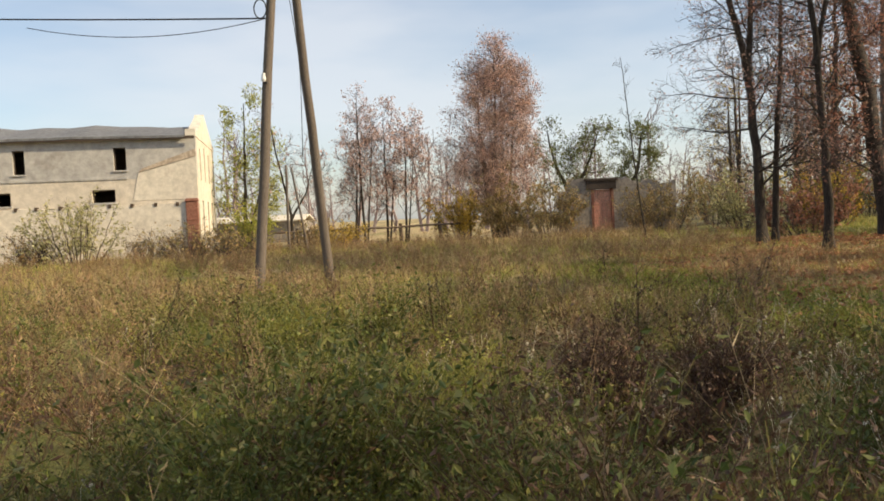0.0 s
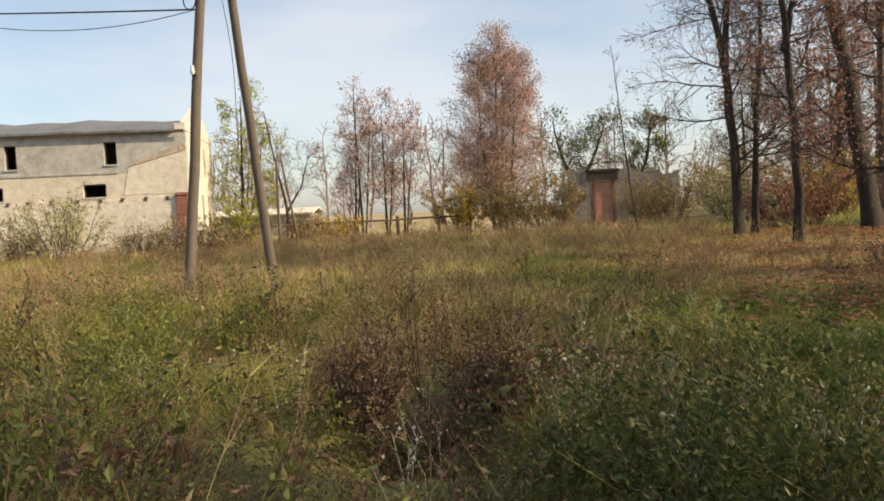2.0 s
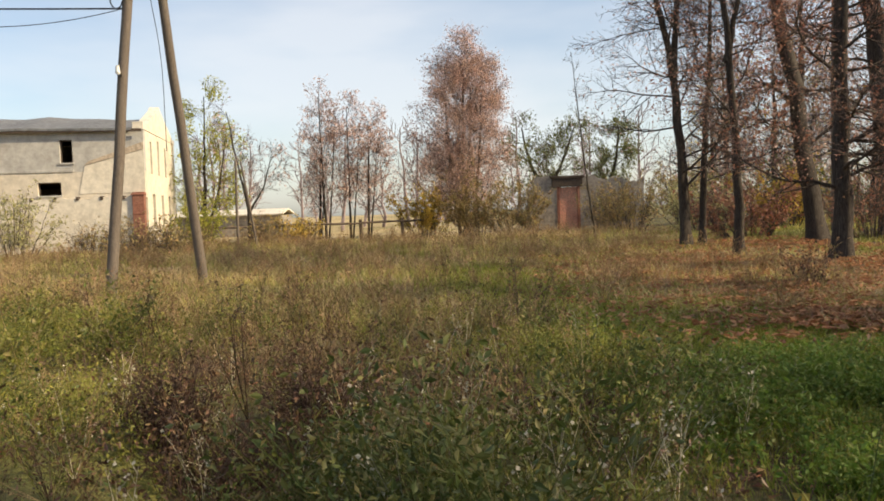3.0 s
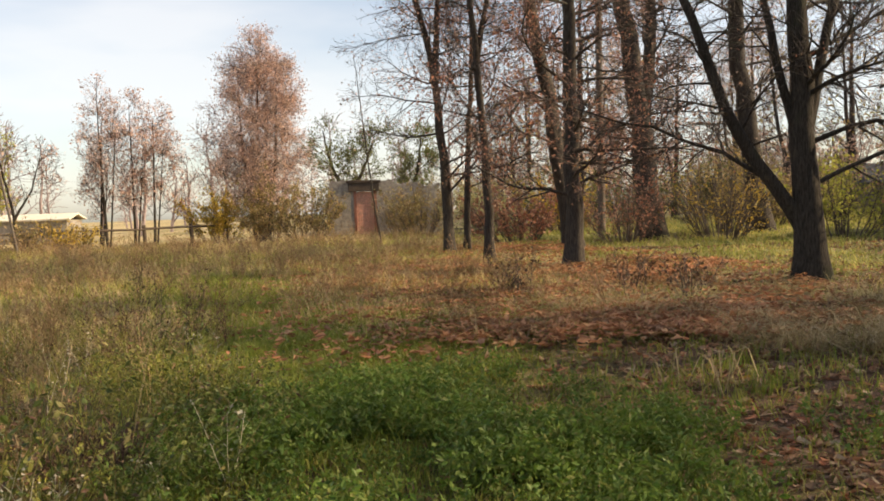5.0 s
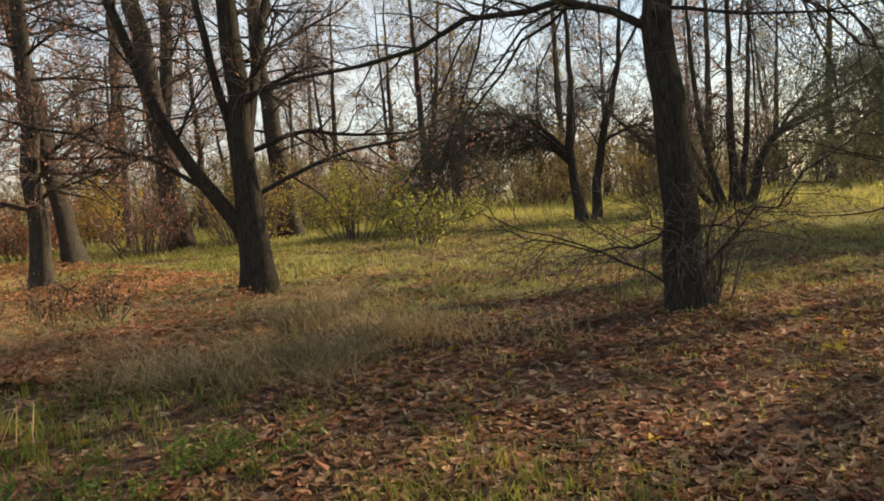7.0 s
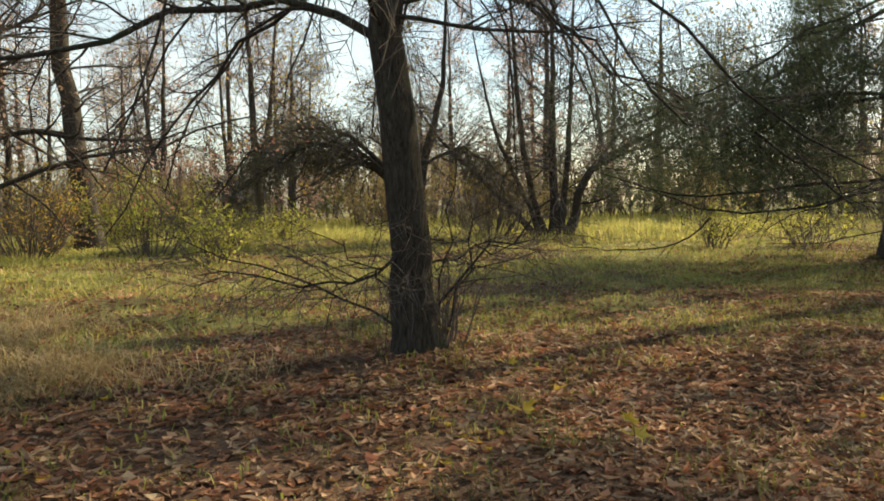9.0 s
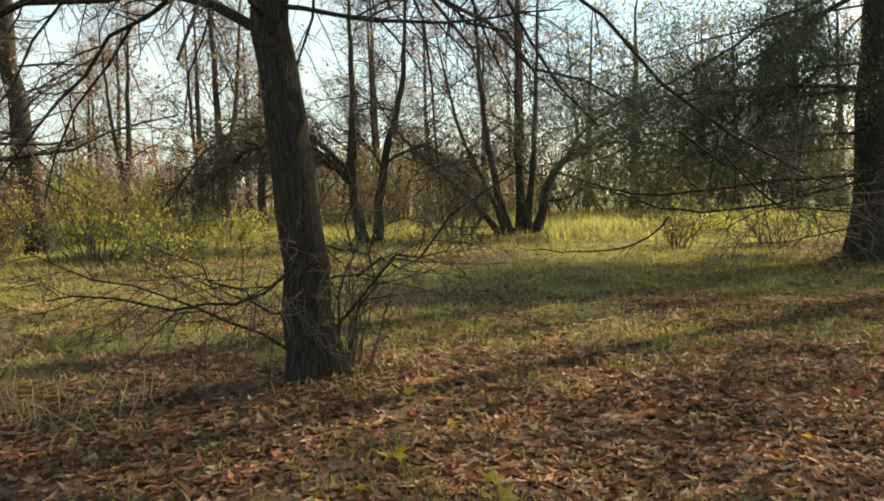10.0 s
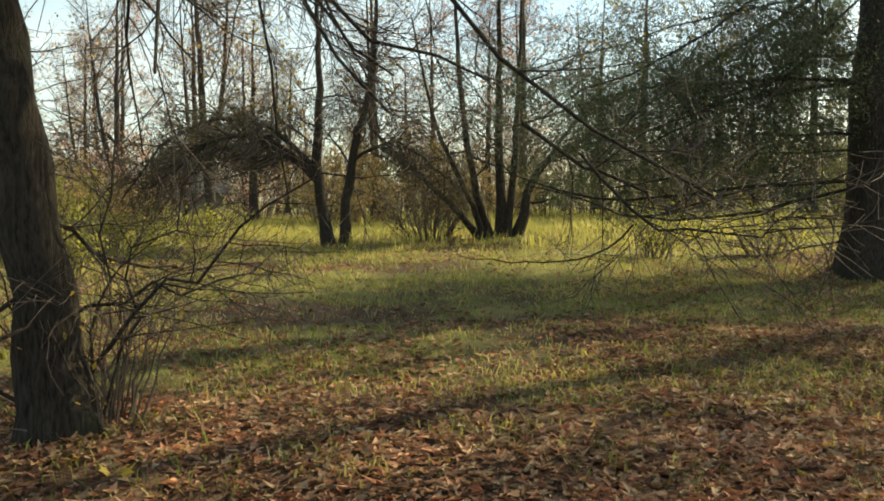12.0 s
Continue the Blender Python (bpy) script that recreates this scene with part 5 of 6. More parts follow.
# tall hedge that closes the park
hedge = [make_bush("hedge_bush", lab, at(x, y, -0.02), 170 + k, 24, h, sp, n, 0.17, m, "park hedge", stem_r=0.03, twig_r=0.006, twigs=(5, 0.7, 42), subs=(5, 1.1, 42))
         for k, (x, y, h, sp, n, m, lab) in enumerate([(30, 46, 4.6, 2.6, 2600, LEAF_BROWN, "tall tangled hedge bush with brown leaves"), (34, 43, 5.2, 2.8, 1500, LEAF_PINK, "tall tangled hedge bush with faded leaves"),
                                                       (50, 9, 4.2, 3.0, 2400, LEAF_GREEN, "tall hedge bush with dull green leaves")])]
for k in range(34):
    a = radians(8 + 80 * (k + 0.5) / 34)
    d = 44 + 9 * rng_b.random() + 6 * (k % 2) + 9 * max(0, k - 20) / 14
    x, y = 9 + math.sin(a) * d, 1 + math.cos(a) * d
    copy_thing(hedge[(k * 7 + k // 3) % 3], pose(*at(x, y, -0.02), 0, 0, rng_b.uniform(0, 360)) @ Matrix.Diagonal((*[rng_b.uniform(0.8, 1.25)] * 3, 1)))


def make_far_woods():
    rng = np.random.default_rng(9)
    pts, rad = [], []
    n = 240
    a = rng.uniform(radians(-55), radians(115), n)
    d = rng.uniform(85, 190, n)
    x, y = np.sin(a) * d + 5, np.cos(a) * d
    h = rng.uniform(7, 13, n)
    t = np.linspace(0, 1, 6)
    T = np.stack([np.repeat(x[:, None], 6, 1), np.repeat(y[:, None], 6, 1), ground_z(x, y)[:, None] - 0.3 + h[:, None] * t[None]], -1)
    T[:, 1:, :2] += np.cumsum(rng.normal(size=(n, 5, 2)) * 0.2, axis=1)
    R_ = np.linspace(0.22, 0.05, 6)[None].repeat(n, 0)
    L, LR = sprout(rng, T, R_, 10, 0.12, 1.0, 3.6, 50, 4, 0.03, 0.15, 0.4, 0.5, 0.5, 0.05)
    S, SR = sprout(rng, L, LR, 7, 0.2, 1.0, 1.9, 45, 3, 0.02, 0.2, 0.5, 0.6, 0.4, 0.035)
    v, f = joined([tubes(T, R_, 5), tubes(L, LR, 3), tubes(S, SR, 3)])
    # no haze stands before the woods; their pale twig colour carries it
    tagged(new("far_woods", np_mesh("far_woods", v, [(f, 0)], [TWIG_FAR])), "far belt of bare woodland, paled in colour for haze", "woods", kind="stuff")


make_far_woods()


# ---- ground cover ----
def weed_zone(x, y):
    edge = np.where(y < 10, 4.8, 4.8 - (y - 10) * 0.22) + 0.5 * np.sin(y * 1.1)
    return soft_step(edge - x, -0.3, 0.5) * soft_step(y, 2.0, 2.6) * (1 - soft_step(y, 11, 17))


def far_yard(x, y):
    return soft_step(y, 8.5, 13.5) * soft_step(9.5 + y * 0.06 - x, -1, 3) * (1 - 0.8 * track_zone(x, y))


def nettle_zone(x, y):
    c = np.hypot((x - 6.0) / 1.7, (y - 6.4) / 1.9)
    return np.clip(1.25 - c, 0, 1) + 0.45 * np.clip(1 - np.hypot((x - 9.2) / 0.9, (y - 5.8) / 0.6), 0, 1) + 0.3 * np.clip(1 - np.hypot((x - 8.6) / 1.2, (y - 4.0) / 0.6), 0, 1)


def track_zone(x, y):
    return np.exp(-(((x - 6.1 + 0.185 * (y - 7)) / 1.1) ** 2)) * soft_step(y, 5, 8) * (1 - soft_step(y, 20, 28))


def straw_zone(x, y):
    return soft_step(x, 8.2, 10) * soft_step(y, 6.9, 8.0) * (1 - soft_step(y, 10.5, 13.0)) * (1 - soft_step(x, 12.5, 14.8)) + 0.7 * np.exp(-(((x - 9.2) / 1.2) ** 2 + ((y - 12.5) / 1.5) ** 2))


def turf_zone(x, y):
    return soft_step(x, 11.5, 14) * soft_step(y - park_edge(x) + 4.0 * (patchy(x, y, 0.55, 3.0) - 0.5), -2.6, 1.2)


def places(rng, n, zone, dmax, power, xlo=-1.0, xhi=14.0, reach=1.75):
    """n places, closer together near the walked line, kept by the zone's weight."""
    got = []
    left = n
    for _ in range(60):
        m = n * 2
        d = 1.9 + (dmax - 1.9) * rng.uniform(0, 1, m) ** power
        x = rng.uniform(xlo - d * 0.62, np.minimum(xhi + d * reach, 60), m)
        y = d + 0.0
        keep = rng.uniform(0, 1, m) < zone(x, y)
        got.append(np.stack([x[keep], y[keep]], 1))
        left -= keep.sum()
        if left <= 0:
            break
    return np.concatenate(got)[:n]


def strewn(rng, templates, xy, scale, tilt=0.12, sink=0.0, stretch=None):
    """Copies of small (verts, faces) templates laid on the ground, joined into arrays."""
    out_v, out_f, at_v = [], [], 0
    which = rng.integers(0, len(templates), len(xy))
    z = ground_z(xy[:, 0], xy[:, 1]) - sink
    for q, (tv, tf) in enumerate(templates):
        idx = np.nonzero(which == q)[0]
        if not len(idx):
            continue
        a = rng.uniform(0, 2 * np.pi, len(idx))
        s = scale[idx]
        c, sn = np.cos(a), np.sin(a)
        v = tv[None] * s[:, None, None]
        if stretch is not None:
            v = v * np.array([1, 1, 1.0]) ; v[:, :, 2] *= stretch[idx][:, None]
        x = v[:, :, 0] * c[:, None] - v[:, :, 1] * sn[:, None]
        y = v[:, :, 0] * sn[:, None] + v[:, :, 1] * c[:, None]
        lean = rng.normal(size=(len(idx), 2)) * tilt
        x = x + v[:, :, 2] * lean[:, :1] + xy[idx, 0][:, None]
        y = y + v[:, :, 2] * lean[:, 1:] + xy[idx, 1][:, None]
        zz = v[:, :, 2] + z[idx][:, None]
        out_v.append(np.stack([x, y, zz], -1).reshape(-1, 3))
        out_f.append((tf[None] + (np.arange(len(idx)) * len(tv))[:, None, None]).reshape(-1, tf.shape[1]) + at_v)
        at_v += len(idx) * len(tv)
    return np.concatenate(out_v), np.concatenate(out_f)


def blade_tuft(rng, n, h, w, spread, bend):
    """A tuft of bent tapering blades, as triangles."""
    a = rng.uniform(0, 2 * np.pi, n)
    foot = rng.normal(size=(n, 2)) * spread
    hh = h * rng.uniform(0.45, 1.15, n)
    out = np.stack([np.cos(a), np.sin(a)], 1) * (bend * hh * rng.uniform(0.3, 1.4, n))[:, None]
    side = np.stack([-np.sin(a), np.cos(a)], 1) * (w * rng.uniform(0.6, 1.3, n))[:, None] * 0.5
    mid = foot + out * 0.35
    tip = foot + out
    v = np.zeros((n, 5, 3))
    v[:, 0, :2], v[:, 1, :2] = foot - side, foot + side
    v[:, 2, :2], v[:, 3, :2] = mid + side * 0.8, mid - side * 0.8
    v[:, 2, 2] = v[:, 3, 2] = hh * 0.6
    v[:, 4, :2] = tip
    v[:, 4, 2] = hh * (1.0 - 0.25 * bend)
    i = np.arange(n)[:, None] * 5
    f = np.concatenate([i + np.array([0, 1, 2]), i + np.array([0, 2, 3]), i + np.array([3, 2, 4])])
    return v.reshape(-1, 3), f


def tris(v, q):
    return v, np.concatenate([q[:, [0, 1, 2]], q[:, [0, 2, 3]]])


def weed_plant(rng, h, stems, leaves, leaf_size, r, droop=0.3, spread=0.25, side=4, ratio=0.35, low=0.1):
    """Stems with side shoots and narrow leaves, as triangles."""
    a = rng.uniform(0, 2 * np.pi, stems)
    tip = np.stack([np.cos(a), np.sin(a), np.zeros(stems)], 1) * (spread * rng.uniform(0.2, 1.2, stems))[:, None]
    tip[:, 2] = h * rng.uniform(0.6, 1.1, stems)
    t = np.linspace(0, 1, 3)[None, :, None]
    S = tip[:, None] * t + rng.normal(size=(stems, 3, 3)) * 0.02 * t
    S[:, :, 2] = np.maximum(S[:, :, 2], 0)
    SR = np.linspace(1, 0.4, 3)[None] * r * np.ones((stems, 1))
    W, WR = sprout(rng, S, SR, side, 0.3, 1.0, h * 0.3, 35, 2, 0.05, 0.12, 0.5, 0.7, 0.3, r * 0.5)
    thin = np.concatenate([W[:, :1], W[:, :1] + [0, 0, 2 * r], W[:, 1:]], 1)
    pieces = [tris(*tubes(S, SR, 3)), (thin.reshape(-1, 3), np.arange(len(W) * 3).reshape(-1, 3))]
    w = rng.uniform(0, 1, (len(W), 4, 1))
    allp = np.concatenate([(W[:, :1] * (1 - w) + W[:, 1:] * w).reshape(-1, 3), S[:, 1:].reshape(-1, 3)])
    allp = allp[allp[:, 2] > low * h]
    pieces.append(leaf_cards(rng, allp[rng.integers(0, len(allp), leaves)], leaf_size, 0.02, droop, ratio))
    return joined(pieces)


def stuff(name, label, category, v, f, mat):
    tagged(new(name, np_mesh(name, v, [(f, 0)], [mat])), label, category, kind="stuff")


rng = np.random.default_rng(77)


def blobs(x, y, spots):
    return sum(np.exp(-(((x - a) / r) ** 2 + ((y - b) / r) ** 2)) for a, b, r in spots)


# withered and green weeds of the yard, in mounds with dark hollows between
def mound(x, y):
    """Height share of the weeds: knolls and gaps about a metre across."""
    fine = soft_step(patchy(x, y, 1.9, 3.0), 0.28, 0.72)
    broad = patchy(x, y, 0.8, 5.0)
    return np.clip(0.1 + 0.75 * fine + 0.6 * broad, 0.16, 1.3) * (1 - 0.9 * hollow(x, y + 0.45)) 


def green_part(x, y):
    spots = blobs(x, y, [(-2.0, 9.8, 1.5), (-1.4, 11.7, 1.7), (-1.7, 5.0, 1.2), (0.1, 6.9, 0.9), (4.6, 7.6, 1.0), (2.9, 4.2, 0.8), (5.0, 5.4, 1.0), (-0.4, 3.7, 0.7)])
    brown = blobs(x, y, [(-2.9, 5.6, 1.1), (1.4, 7.5, 1.3), (0.9, 5.2, 0.8), (-3.8, 8.4, 1.2), (1.6, 8.6, 1.2)])
    return np.clip(0.42 * soft_step(patchy(x, y, 0.9, 8.0), 0.36, 0.6) + 0.85 * spots - 0.8 * brown, 0, 1)


def height_at(xy):
    return mound(xy[:, 0], xy[:, 1])


def leaf_clump(rng, r, h, n, size, ratio=0.5, hang=0.0):
    """A low dome of small leaves, dense at its skin."""
    d = rng.normal(size=(n, 3))
    d[:, 2] = np.abs(d[:, 2])
    d /= np.linalg.norm(d, axis=1, keepdims=True)
    lobes = 1 + 0.25 * np.sin(3 * np.arctan2(d[:, 1], d[:, 0]) + rng.uniform(0, 6)) + 0.15 * np.sin(7 * d[:, 2] + rng.uniform(0, 6))
    p = d * (rng.uniform(0.25, 1, n) ** 0.45 * lobes)[:, None] * np.array([r, r, h])
    return leaf_cards(rng, p, size, 0.02, hang, ratio)


def knoll(xy):
    return np.clip(height_at(xy), 0.15, 1.3)


# leafy knolls: green, brown, and a lighter yellow-green painted as sunlit tops
xy = places(rng, 1350, lambda x, y: weed_zone(x, y) * (mound(x, y) > 0.15) * (0.05 + 0.95 * green_part(x, y)), 18, 1.35, -1.0, 6.0)
T = [leaf_clump(rng, 0.24, 0.32, 140, 0.027, 0.48) for _ in range(6)] + [weed_plant(rng, 0.38, 6, 64, 0.028, 0.0024, 0.1, 0.26, 5, ratio=0.5) for _ in range(5)]
stuff("green_weeds", "low green weeds in leafy mounds", "weeds", *strewn(rng, T, xy, rng.uniform(0.5, 1.2, len(xy)) * knoll(xy) * 1.5, 0.2), WEED_GREEN)
xy = places(rng, 1350, lambda x, y: weed_zone(x, y) * (mound(x, y) > 0.15) * (1 - 0.92 * green_part(x, y)), 19, 1.35, -1.0, 6.0)
T = [leaf_clump(rng, 0.26, 0.32, 115, 0.029, 0.4, 0.4) for _ in range(5)] + [weed_plant(rng, 0.4, 6, 56, 0.023, 0.002, 0.2, 0.26, 5) for _ in range(6)]
stuff("withered_weeds", "mounds of withered brown weeds and stems", "weeds", *strewn(rng, T, xy, rng.uniform(0.5, 1.2, len(xy)) * knoll(xy) * 1.45, 0.25), WEED_BROWN)
xy = places(rng, 620, lambda x, y: weed_zone(x, y) * np.clip(0.04 + blobs(x, y, [(0.1, 7.0, 0.7), (-1.4, 11.4, 1.3), (-2.2, 9.8, 1.2), (-0.9, 10.4, 0.8), (3.2, 10.2, 1.0), (4.3, 8.6, 0.8), (-1.2, 4.6, 0.5)]), 0, 1), 16, 1.1, -1.0, 6.0)
T = [leaf_clump(rng, 0.22, 0.3, 110, 0.03, 0.4) for _ in range(4)] + [weed_plant(rng, 0.42, 6, 56, 0.028, 0.0022, 0.0, 0.22, 6, ratio=0.45) for _ in range(4)]
stuff("lit_top_weeds", "feathery weeds in a lighter yellow-green for sunlit tops", "weeds", *strewn(rng, T, xy, rng.uniform(0.6, 1.2, len(xy)) * knoll(xy) * 1.2, 0.2), LIME_WEED)
# thickets added before lower weeds; dark stems stand in for shaded gaps
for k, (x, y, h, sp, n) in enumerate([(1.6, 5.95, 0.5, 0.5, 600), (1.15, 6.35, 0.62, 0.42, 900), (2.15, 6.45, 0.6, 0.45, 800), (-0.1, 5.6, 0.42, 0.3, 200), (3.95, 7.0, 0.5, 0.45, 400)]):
    make_bush("shade_bramble", "tangled bramble added as a shaded gap, dark stems, few russet leaves", at(x, y, 0.0), 300 + k, 70, h, sp, n, 0.04, WEED_BROWN, "brambles in the yard", twig_mat=DARK_STEM, subs=(4, 0.25, 45), twigs=(3, 0.12, 45), stem_r=0.006, twig_r=0.0022)
xy = places(rng, 30, lambda x, y: weed_zone(x, y) * soft_step(y, 6, 8), 15, 1.0, -1.0, 6.0)
T = [weed_plant(rng, 0.95, 4, 60, 0.045, 0.006, 0.1, 0.3, 6, 0.5) for _ in range(4)]
stuff("dark_dock_stems", "dark withered dock plants taller than the weeds", "weeds", *strewn(rng, T, xy, rng.uniform(0.6, 1.0, len(xy)), 0.15), DOCK)
xy = places(rng, 150, lambda x, y: weed_zone(x, y) * soft_step(y, 4.5, 6), 20, 1.3, -1.0, 6.0)
T = [weed_plant(rng, 0.7, 2, 40, 0.03, 0.003, 0.2, 0.25, 6) for _ in range(5)]
stuff("tall_dry_stalks", "tall dry brown stalks standing above the weeds", "weeds", *strewn(rng, T, xy, rng.uniform(0.6, 1.2, len(xy)), 0.3), YARD_WEED)
# long pale stems, leaning every way over the hollows
xy = places(rng, 46, lambda x, y: weed_zone(x, y) * (0.25 + hollow(x, y - 0.5)), 11, 1.3, -1.0, 6.0)
T = [weed_plant(rng, 0.9, 1, 7, 0.04, 0.004, 0.2, 0.45, 3, 0.3) for _ in range(6)]
stuff("leaning_pale_stems", "bent pale dry stems among the weeds", "weeds", *strewn(rng, T, xy, rng.uniform(0.6, 1.15, len(xy)), 0.5), STRAW)
xy = places(rng, 70, lambda x, y: weed_zone(x, y) * np.clip(blobs(x, y, [(-1.0, 7.2, 0.8), (2.2, 6.6, 0.8), (3.4, 5.2, 0.9)]) + 0.06, 0, 1), 12, 1.3, -1.0, 5.0)
T = [weed_plant(rng, 0.5, 3, 14, 0.022, 0.003, -0.5, 0.25, 4, 0.9, 0.4) for _ in range(4)]
stuff("pale_seed_heads", "pale fluffy seed heads among the weeds", "weeds", *strewn(rng, T, xy, rng.uniform(0.7, 1.1, len(xy))), PALE_HEAD)
# grass of the yard, straw and green
xy = places(rng, 9000, lambda x, y: np.clip(weed_zone(x, y) * 0.06 + far_yard(x, y), 0, 1) * (0.15 + 0.85 * soft_step(patchy(x, y, 0.45, 1.0), 0.38, 0.6)) * (1 - 0.9 * hollow(x, y)), 46, 1.1, -2.0, 6.0)
T = [blade_tuft(rng, 11, 0.4, 0.012, 0.1, 0.5) for _ in range(7)]
stuff("dry_grass", "dry straw-coloured grass over the yard", "grass", *strewn(rng, T, xy, (0.5 + xy[:, 1] * 0.014) * rng.uniform(0.5, 1.4, len(xy)), 0.25), STRAW)
xy = places(rng, 9000, lambda x, y: np.clip(weed_zone(x, y) * (0.05 + 0.3 * green_part(x, y)) + far_yard(x, y) * 0.25 + track_zone(x, y) + 0.5 * soft_step(x, 3.5, 5.5) * (1 - soft_step(x, 9.5, 12)) * soft_step(y, 1.5, 2.5) * (1 - soft_step(y, 9, 13)), 0, 1) * (0.2 + 0.8 * soft_step(patchy(x, y, 0.5, 6.0), 0.4, 0.6)), 44, 1.35, -2.0, 6.0)
T = [blade_tuft(rng, 12, 0.22, 0.01, 0.1, 0.6) for _ in range(7)]
stuff("green_grass", "green grass in patches over the yard", "grass", *strewn(rng, T, xy, (0.6 + xy[:, 1] * 0.018) * rng.uniform(0.6, 1.3, len(xy)), 0.2), TRACK_GRASS)
xy = places(rng, 5200, lambda x, y: far_yard(x, y) * soft_step(y, 9, 14) * (0.15 + 0.85 * soft_step(patchy(x, y, 0.6, 9.0), 0.4, 0.6)), 46, 1.0, -2.0, 6.0)
T = [blade_tuft(rng, 12, 0.34, 0.012, 0.16, 0.6) for _ in range(6)]
stuff("yard_grass", "sunlit yellow-green long grass across the yard", "grass", *strewn(rng, T, xy, (0.5 + xy[:, 1] * 0.013) * rng.uniform(0.5, 1.5, len(xy)), 0.25), FIELD)
xy = places(rng, 4200, lambda x, y: track_zone(x, y) * (0.25 + 0.75 * soft_step(patchy(x, y, 1.3, 2.0), 0.35, 0.6)), 26, 1.0, 0.0, 6.0)
T = [blade_tuft(rng, 12, 0.17, 0.011, 0.13, 0.7) for _ in range(6)]
stuff("track_grass", "short bright green grass along the worn track", "grass", *strewn(rng, T, xy, (0.55 + xy[:, 1] * 0.02) * rng.uniform(0.6, 1.3, len(xy)), 0.25), TRACK_GRASS)
# taller withered plants standing over the far grass, singly and in drifts
xy = places(rng, 1500, lambda x, y: far_yard(x, y) * soft_step(y, 9, 13) * (0.1 + 0.9 * soft_step(patchy(x, y, 0.75, 4.0), 0.42, 0.62)), 44, 1.0, -2.0, 6.0)
T = [weed_plant(rng, 0.62, 5, 26, 0.05, 0.005, 0.1, 0.3, 4, 0.5) for _ in range(7)]
stuff("yard_weeds", "brown and russet withered plants over the far grass", "weeds", *strewn(rng, T, xy, rng.uniform(0.5, 1.35, len(xy)) * (0.75 + xy[:, 1] * 0.012), 0.25), YARD_WEED)
# nettles beside the path
xy = places(rng, 1400, lambda x, y: nettle_zone(x, y) * (0.08 + 0.92 * soft_step(patchy(x, y, 1.7, 2.0), 0.38, 0.62)), 9, 1.0, 3.0, 9.0)
T = [weed_plant(rng, 0.22, 5, 48, 0.038, 0.0022, 0.25, 0.18, 3, 0.5, 0.2) for _ in range(8)]
stuff("nettles", "bright green nettles in a low patch", "nettles", *strewn(rng, T, xy, rng.uniform(0.45, 1.3, len(xy))), NETTLE)
# straw tussocks
xy = places(rng, 800, lambda x, y: straw_zone(x, y) * soft_step(patchy(x, y, 1.1, 2.0), 0.38, 0.65), 14, 1.0, 6.0, 10.0)
T = [blade_tuft(rng, 14, 0.34, 0.008, 0.15, 1.3) for _ in range(9)]
stuff("straw_tussocks", "bleached dry grass tussocks", "grass", *strewn(rng, T, xy, rng.uniform(0.35, 1.2, len(xy)), 0.65), STRAW)
# short turf of the park
xy = places(rng, 19000, lambda x, y: np.clip(turf_zone(x, y) + 0.22 * soft_step(x, 5.0, 7.0) * soft_step(y, 3.0, 5.0), 0, 1) * (0.4 + 0.6 * soft_step(patchy(x, y, 0.5, 4.0), 0.35, 0.55)), 40, 1.3, 4.0, 16.0, 3.4)
T = [blade_tuft(rng, 8, 0.12, 0.015, 0.14, 0.8) for _ in range(7)]
stuff("park_turf", "short yellow-green autumn turf", "grass", *strewn(rng, T, xy, (0.6 + xy[:, 1] * 0.035) * rng.uniform(0.6, 1.3, len(xy)), 0.25), SHORT_GRASS)
xy = places(rng, 3000, lambda x, y: soft_step(x + y * 0.5, 36, 44) * soft_step(y, 9, 14), 46, 1.0, 8.0, 16.0, 2.2)
T = [blade_tuft(rng, 12, 0.4, 0.02, 0.18, 0.5) for _ in range(5)]
stuff("field_grass", "long sunlit yellow grass of the far meadow", "grass", *strewn(rng, T, xy, rng.uniform(0.6, 1.4, len(xy))), FIELD)
# loose grass tufts among the litter
xy = places(rng, 380, lambda x, y: litter_zone(x, y) * soft_step(patchy(x, y, 0.9, 12.0), 0.42, 0.62) * (x > 8), 11, 1.3, 8.0, 14.0, 2.6)
T = [blade_tuft(rng, 9, 0.16, 0.008, 0.1, 0.9) for _ in range(6)]
stuff("loose_grass", "thin grass tufts among the fallen leaves", "grass", *strewn(rng, T, xy, rng.uniform(0.5, 1.3, len(xy)), 0.3), GRASS)
# fallen leaves
n = 125000
xy = places(rng, n, lambda x, y: np.clip(litter_zone(x, y) * (0.35 + 0.65 * soft_step(patchy(x, y, 1.0, 7.0), 0.25, 0.55)) + 0.6 * turf_zone(x, y) * (1 - soft_step(y - park_edge(x), 1, 7)) * soft_step(patchy(x, y, 0.8, 9.0), 0.35, 0.6) + 0.03, 0, 1), 24, 1.9, 2.0, 14.0, 3.6)


def litter_leaf(r, lobes):
    """A curled fallen leaf: a lobed outline about a raised middle."""
    k = 2 * lobes
    a = np.linspace(0, 2 * np.pi, k, endpoint=False) + rng.uniform(0, 1)
    rr = r * np.where(np.arange(k) % 2 == 0, 1.0, 0.55) * rng.uniform(0.75, 1.15, k)
    curl = rng.uniform(0.15, 0.9)
    v = np.zeros((k + 1, 3))
    v[1:, 0], v[1:, 1] = np.cos(a) * rr, np.sin(a) * rr * rng.uniform(0.55, 0.95)
    v[1:, 2] = np.abs(rr * np.cos(a - rng.uniform(0, 6))) * curl + rng.uniform(0, 0.012, k)
    v[:, 2] += 0.008
    i = np.arange(k)
    return v, np.stack([np.zeros(k, int), 1 + i, 1 + (i + 1) % k], 1)


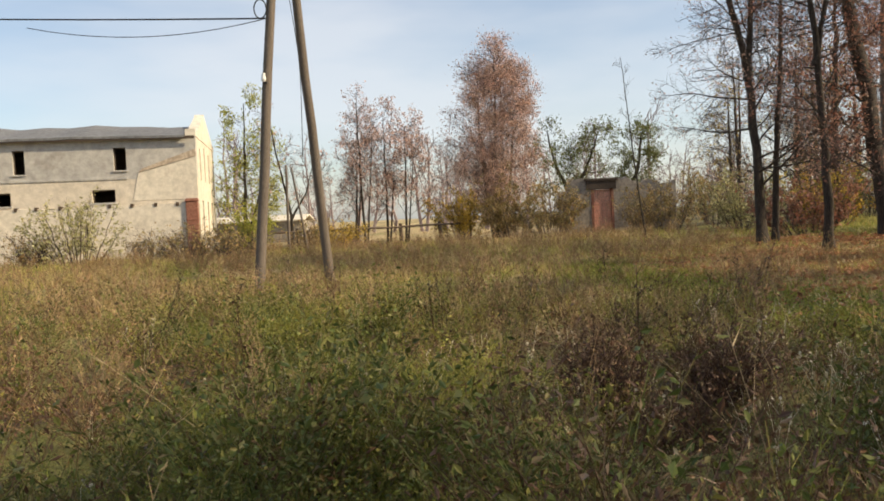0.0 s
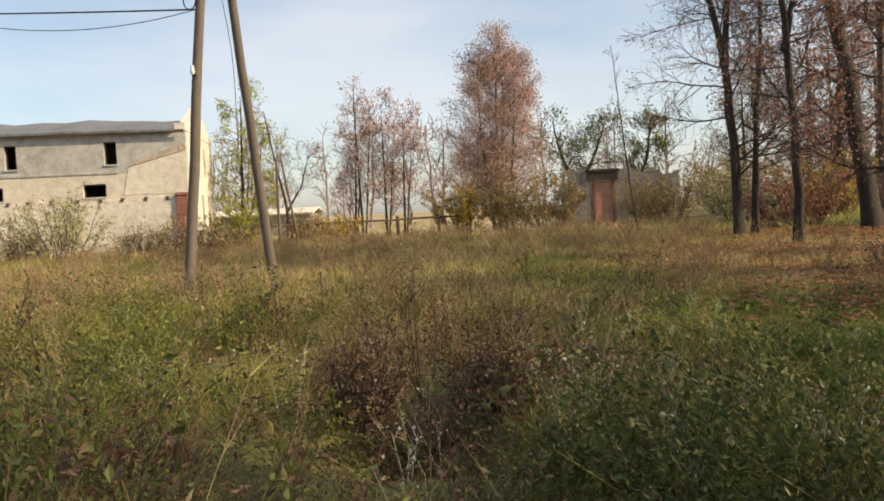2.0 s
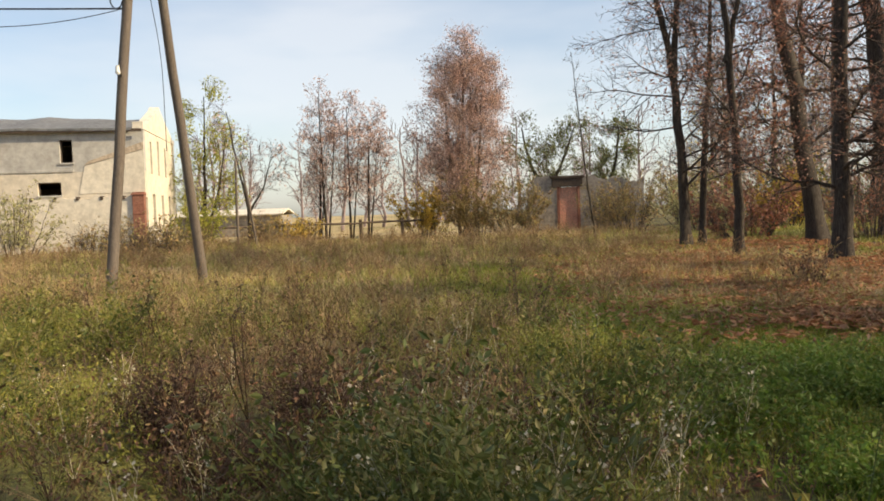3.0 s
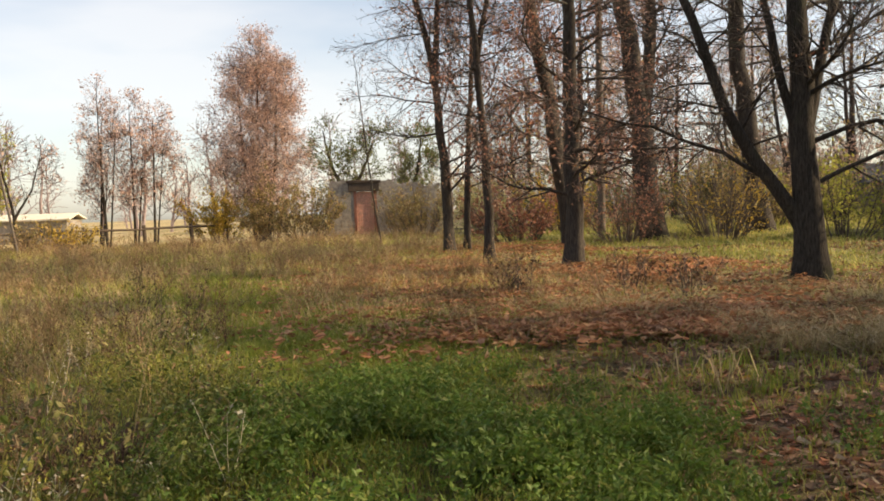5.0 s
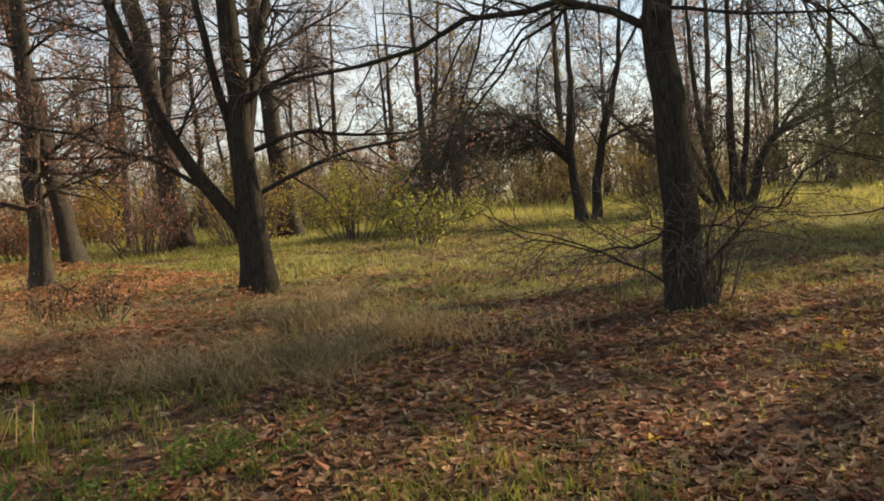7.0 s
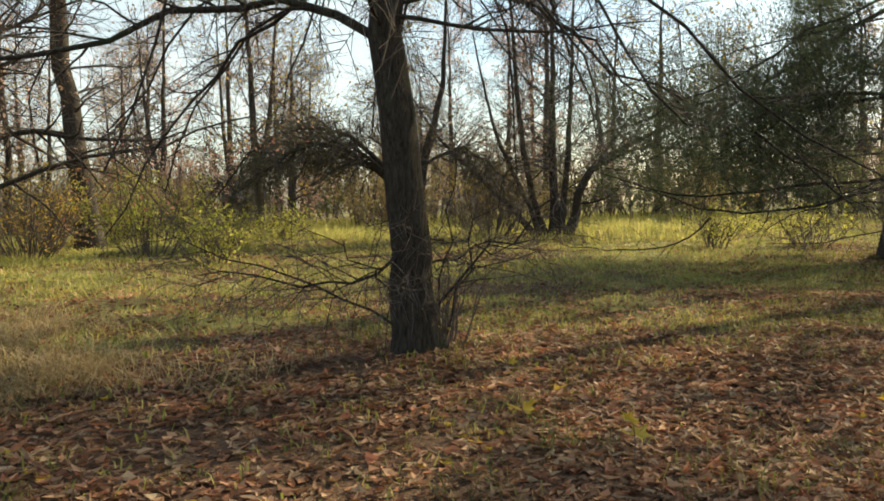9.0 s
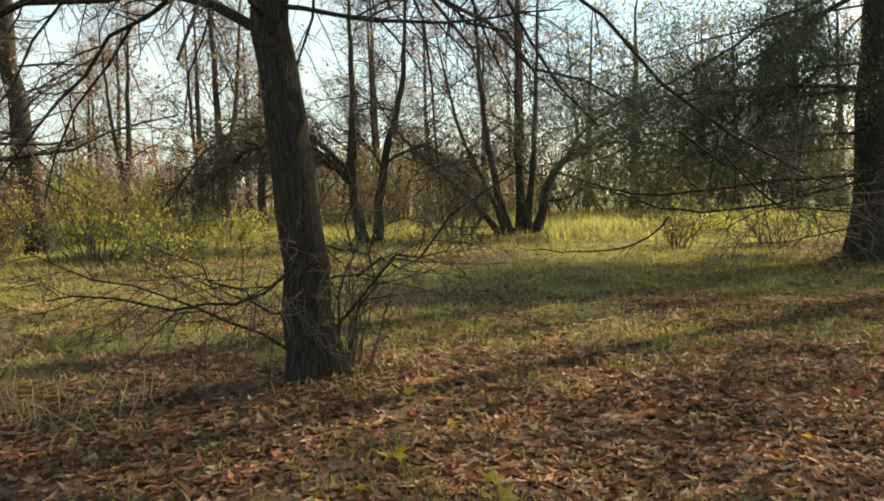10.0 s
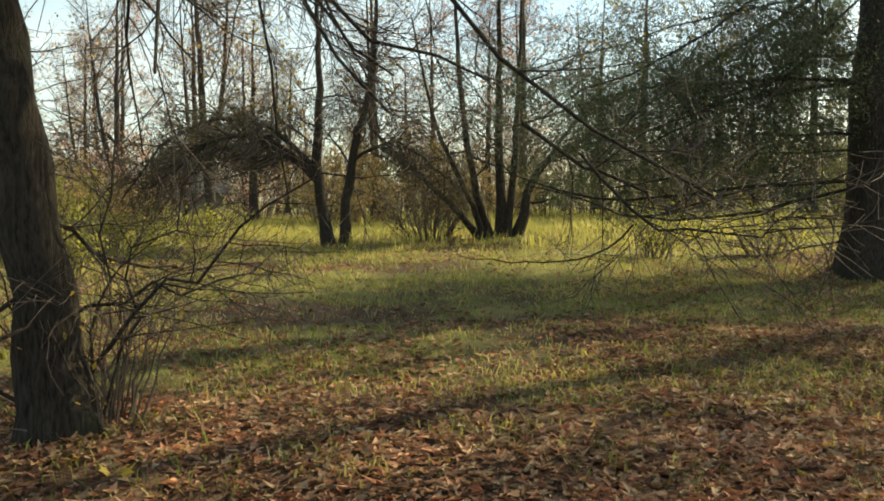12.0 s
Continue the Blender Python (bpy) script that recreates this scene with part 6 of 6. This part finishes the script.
T = [litter_leaf(0.044, 3) for _ in range(12)] + [litter_leaf(0.054, 2) for _ in range(12)]
stuff("fallen_leaves", "brown and russet fallen leaves covering the ground", "leaves", *strewn(rng, T, xy, rng.uniform(0.45, 1.2, n) * (1 + xy[:, 1] * 0.02), 0.9), LITTER)
xy = places(rng, 15000, lambda x, y: np.clip(litter_zone(x, y), 0, 1) * soft_step(y, 8.5, 10) * (x < 14), 30, 1.0, 2.0, 8.0, 0.4)
stuff("yard_leaf_litter", "russet fallen leaves in drifts on the grass", "leaves", *strewn(rng, T, xy, rng.uniform(0.9, 1.7, len(xy)), 0.9, -0.1), LITTER_RED)
xy = places(rng, 420, lambda x, y: litter_zone(x, y) * 0.8, 14, 1.3, 7.0, 14.0)
stuff("yellow_fallen_leaves", "a few fresh yellow fallen leaves", "leaves", *strewn(rng, [litter_leaf(0.055, 4) for _ in range(6)], xy, rng.uniform(0.7, 1.2, len(xy)), 0.9), LEAF_YELLOW)


# the little maple seedling with yellow leaves
def maple_leaf(bm, m, r):
    """One lobed leaf, five points, folded a little along its midrib."""
    out = []
    for k, (a, s) in enumerate([(-150, 0.35), (-125, 0.7), (-100, 0.45), (-62, 0.95), (-30, 0.5), (0, 1.1), (30, 0.5), (62, 0.95), (100, 0.45), (125, 0.7), (150, 0.35)]):
        out.append(bm.verts.new(m @ Vector((r * s * math.sin(radians(a)), r * s * math.cos(radians(a)), -0.12 * r * abs(math.sin(radians(a)))))))
    c = bm.verts.new(m @ Vector((0, -0.02, 0)))
    for a, b in zip(out[:-1], out[1:]):
        bm.faces.new((c, b, a))


def make_seedling(base, seed, count, h):
    r = random.Random(seed)
    plant = thing("maple_seedling", pose(*base), "small maple seedling with bright yellow leaves", "seedling", "maple seedlings")
    v, f = tubes(np.array([[(0, 0, -0.02), (0.01, 0, h * 0.5), (0.0, 0.01, h)]]), np.array([[0.004, 0.003, 0.002]]), 5)
    under(new("stem", np_mesh("stem", v, [(f, 0)], [TWIG])), plant)
    for k in range(count):
        bm = bmesh.new()
        a = k * 137
        maple_leaf(bm, pose(0.05 * math.cos(radians(a)), 0.05 * math.sin(radians(a)), h * (0.55 + 0.45 * (k + 1) / count), r.uniform(20, 60), r.uniform(-25, 25), a - 90), r.uniform(0.065, 0.095))
        part("leaf", bm, LEAF_YELLOW, plant)


make_seedling(at(13.98, 3.54), 1, 5, 0.3)
make_seedling(at(14.3, 4.6), 2, 3, 0.16)
make_seedling(at(15.4, 5.6), 3, 3, 0.15)
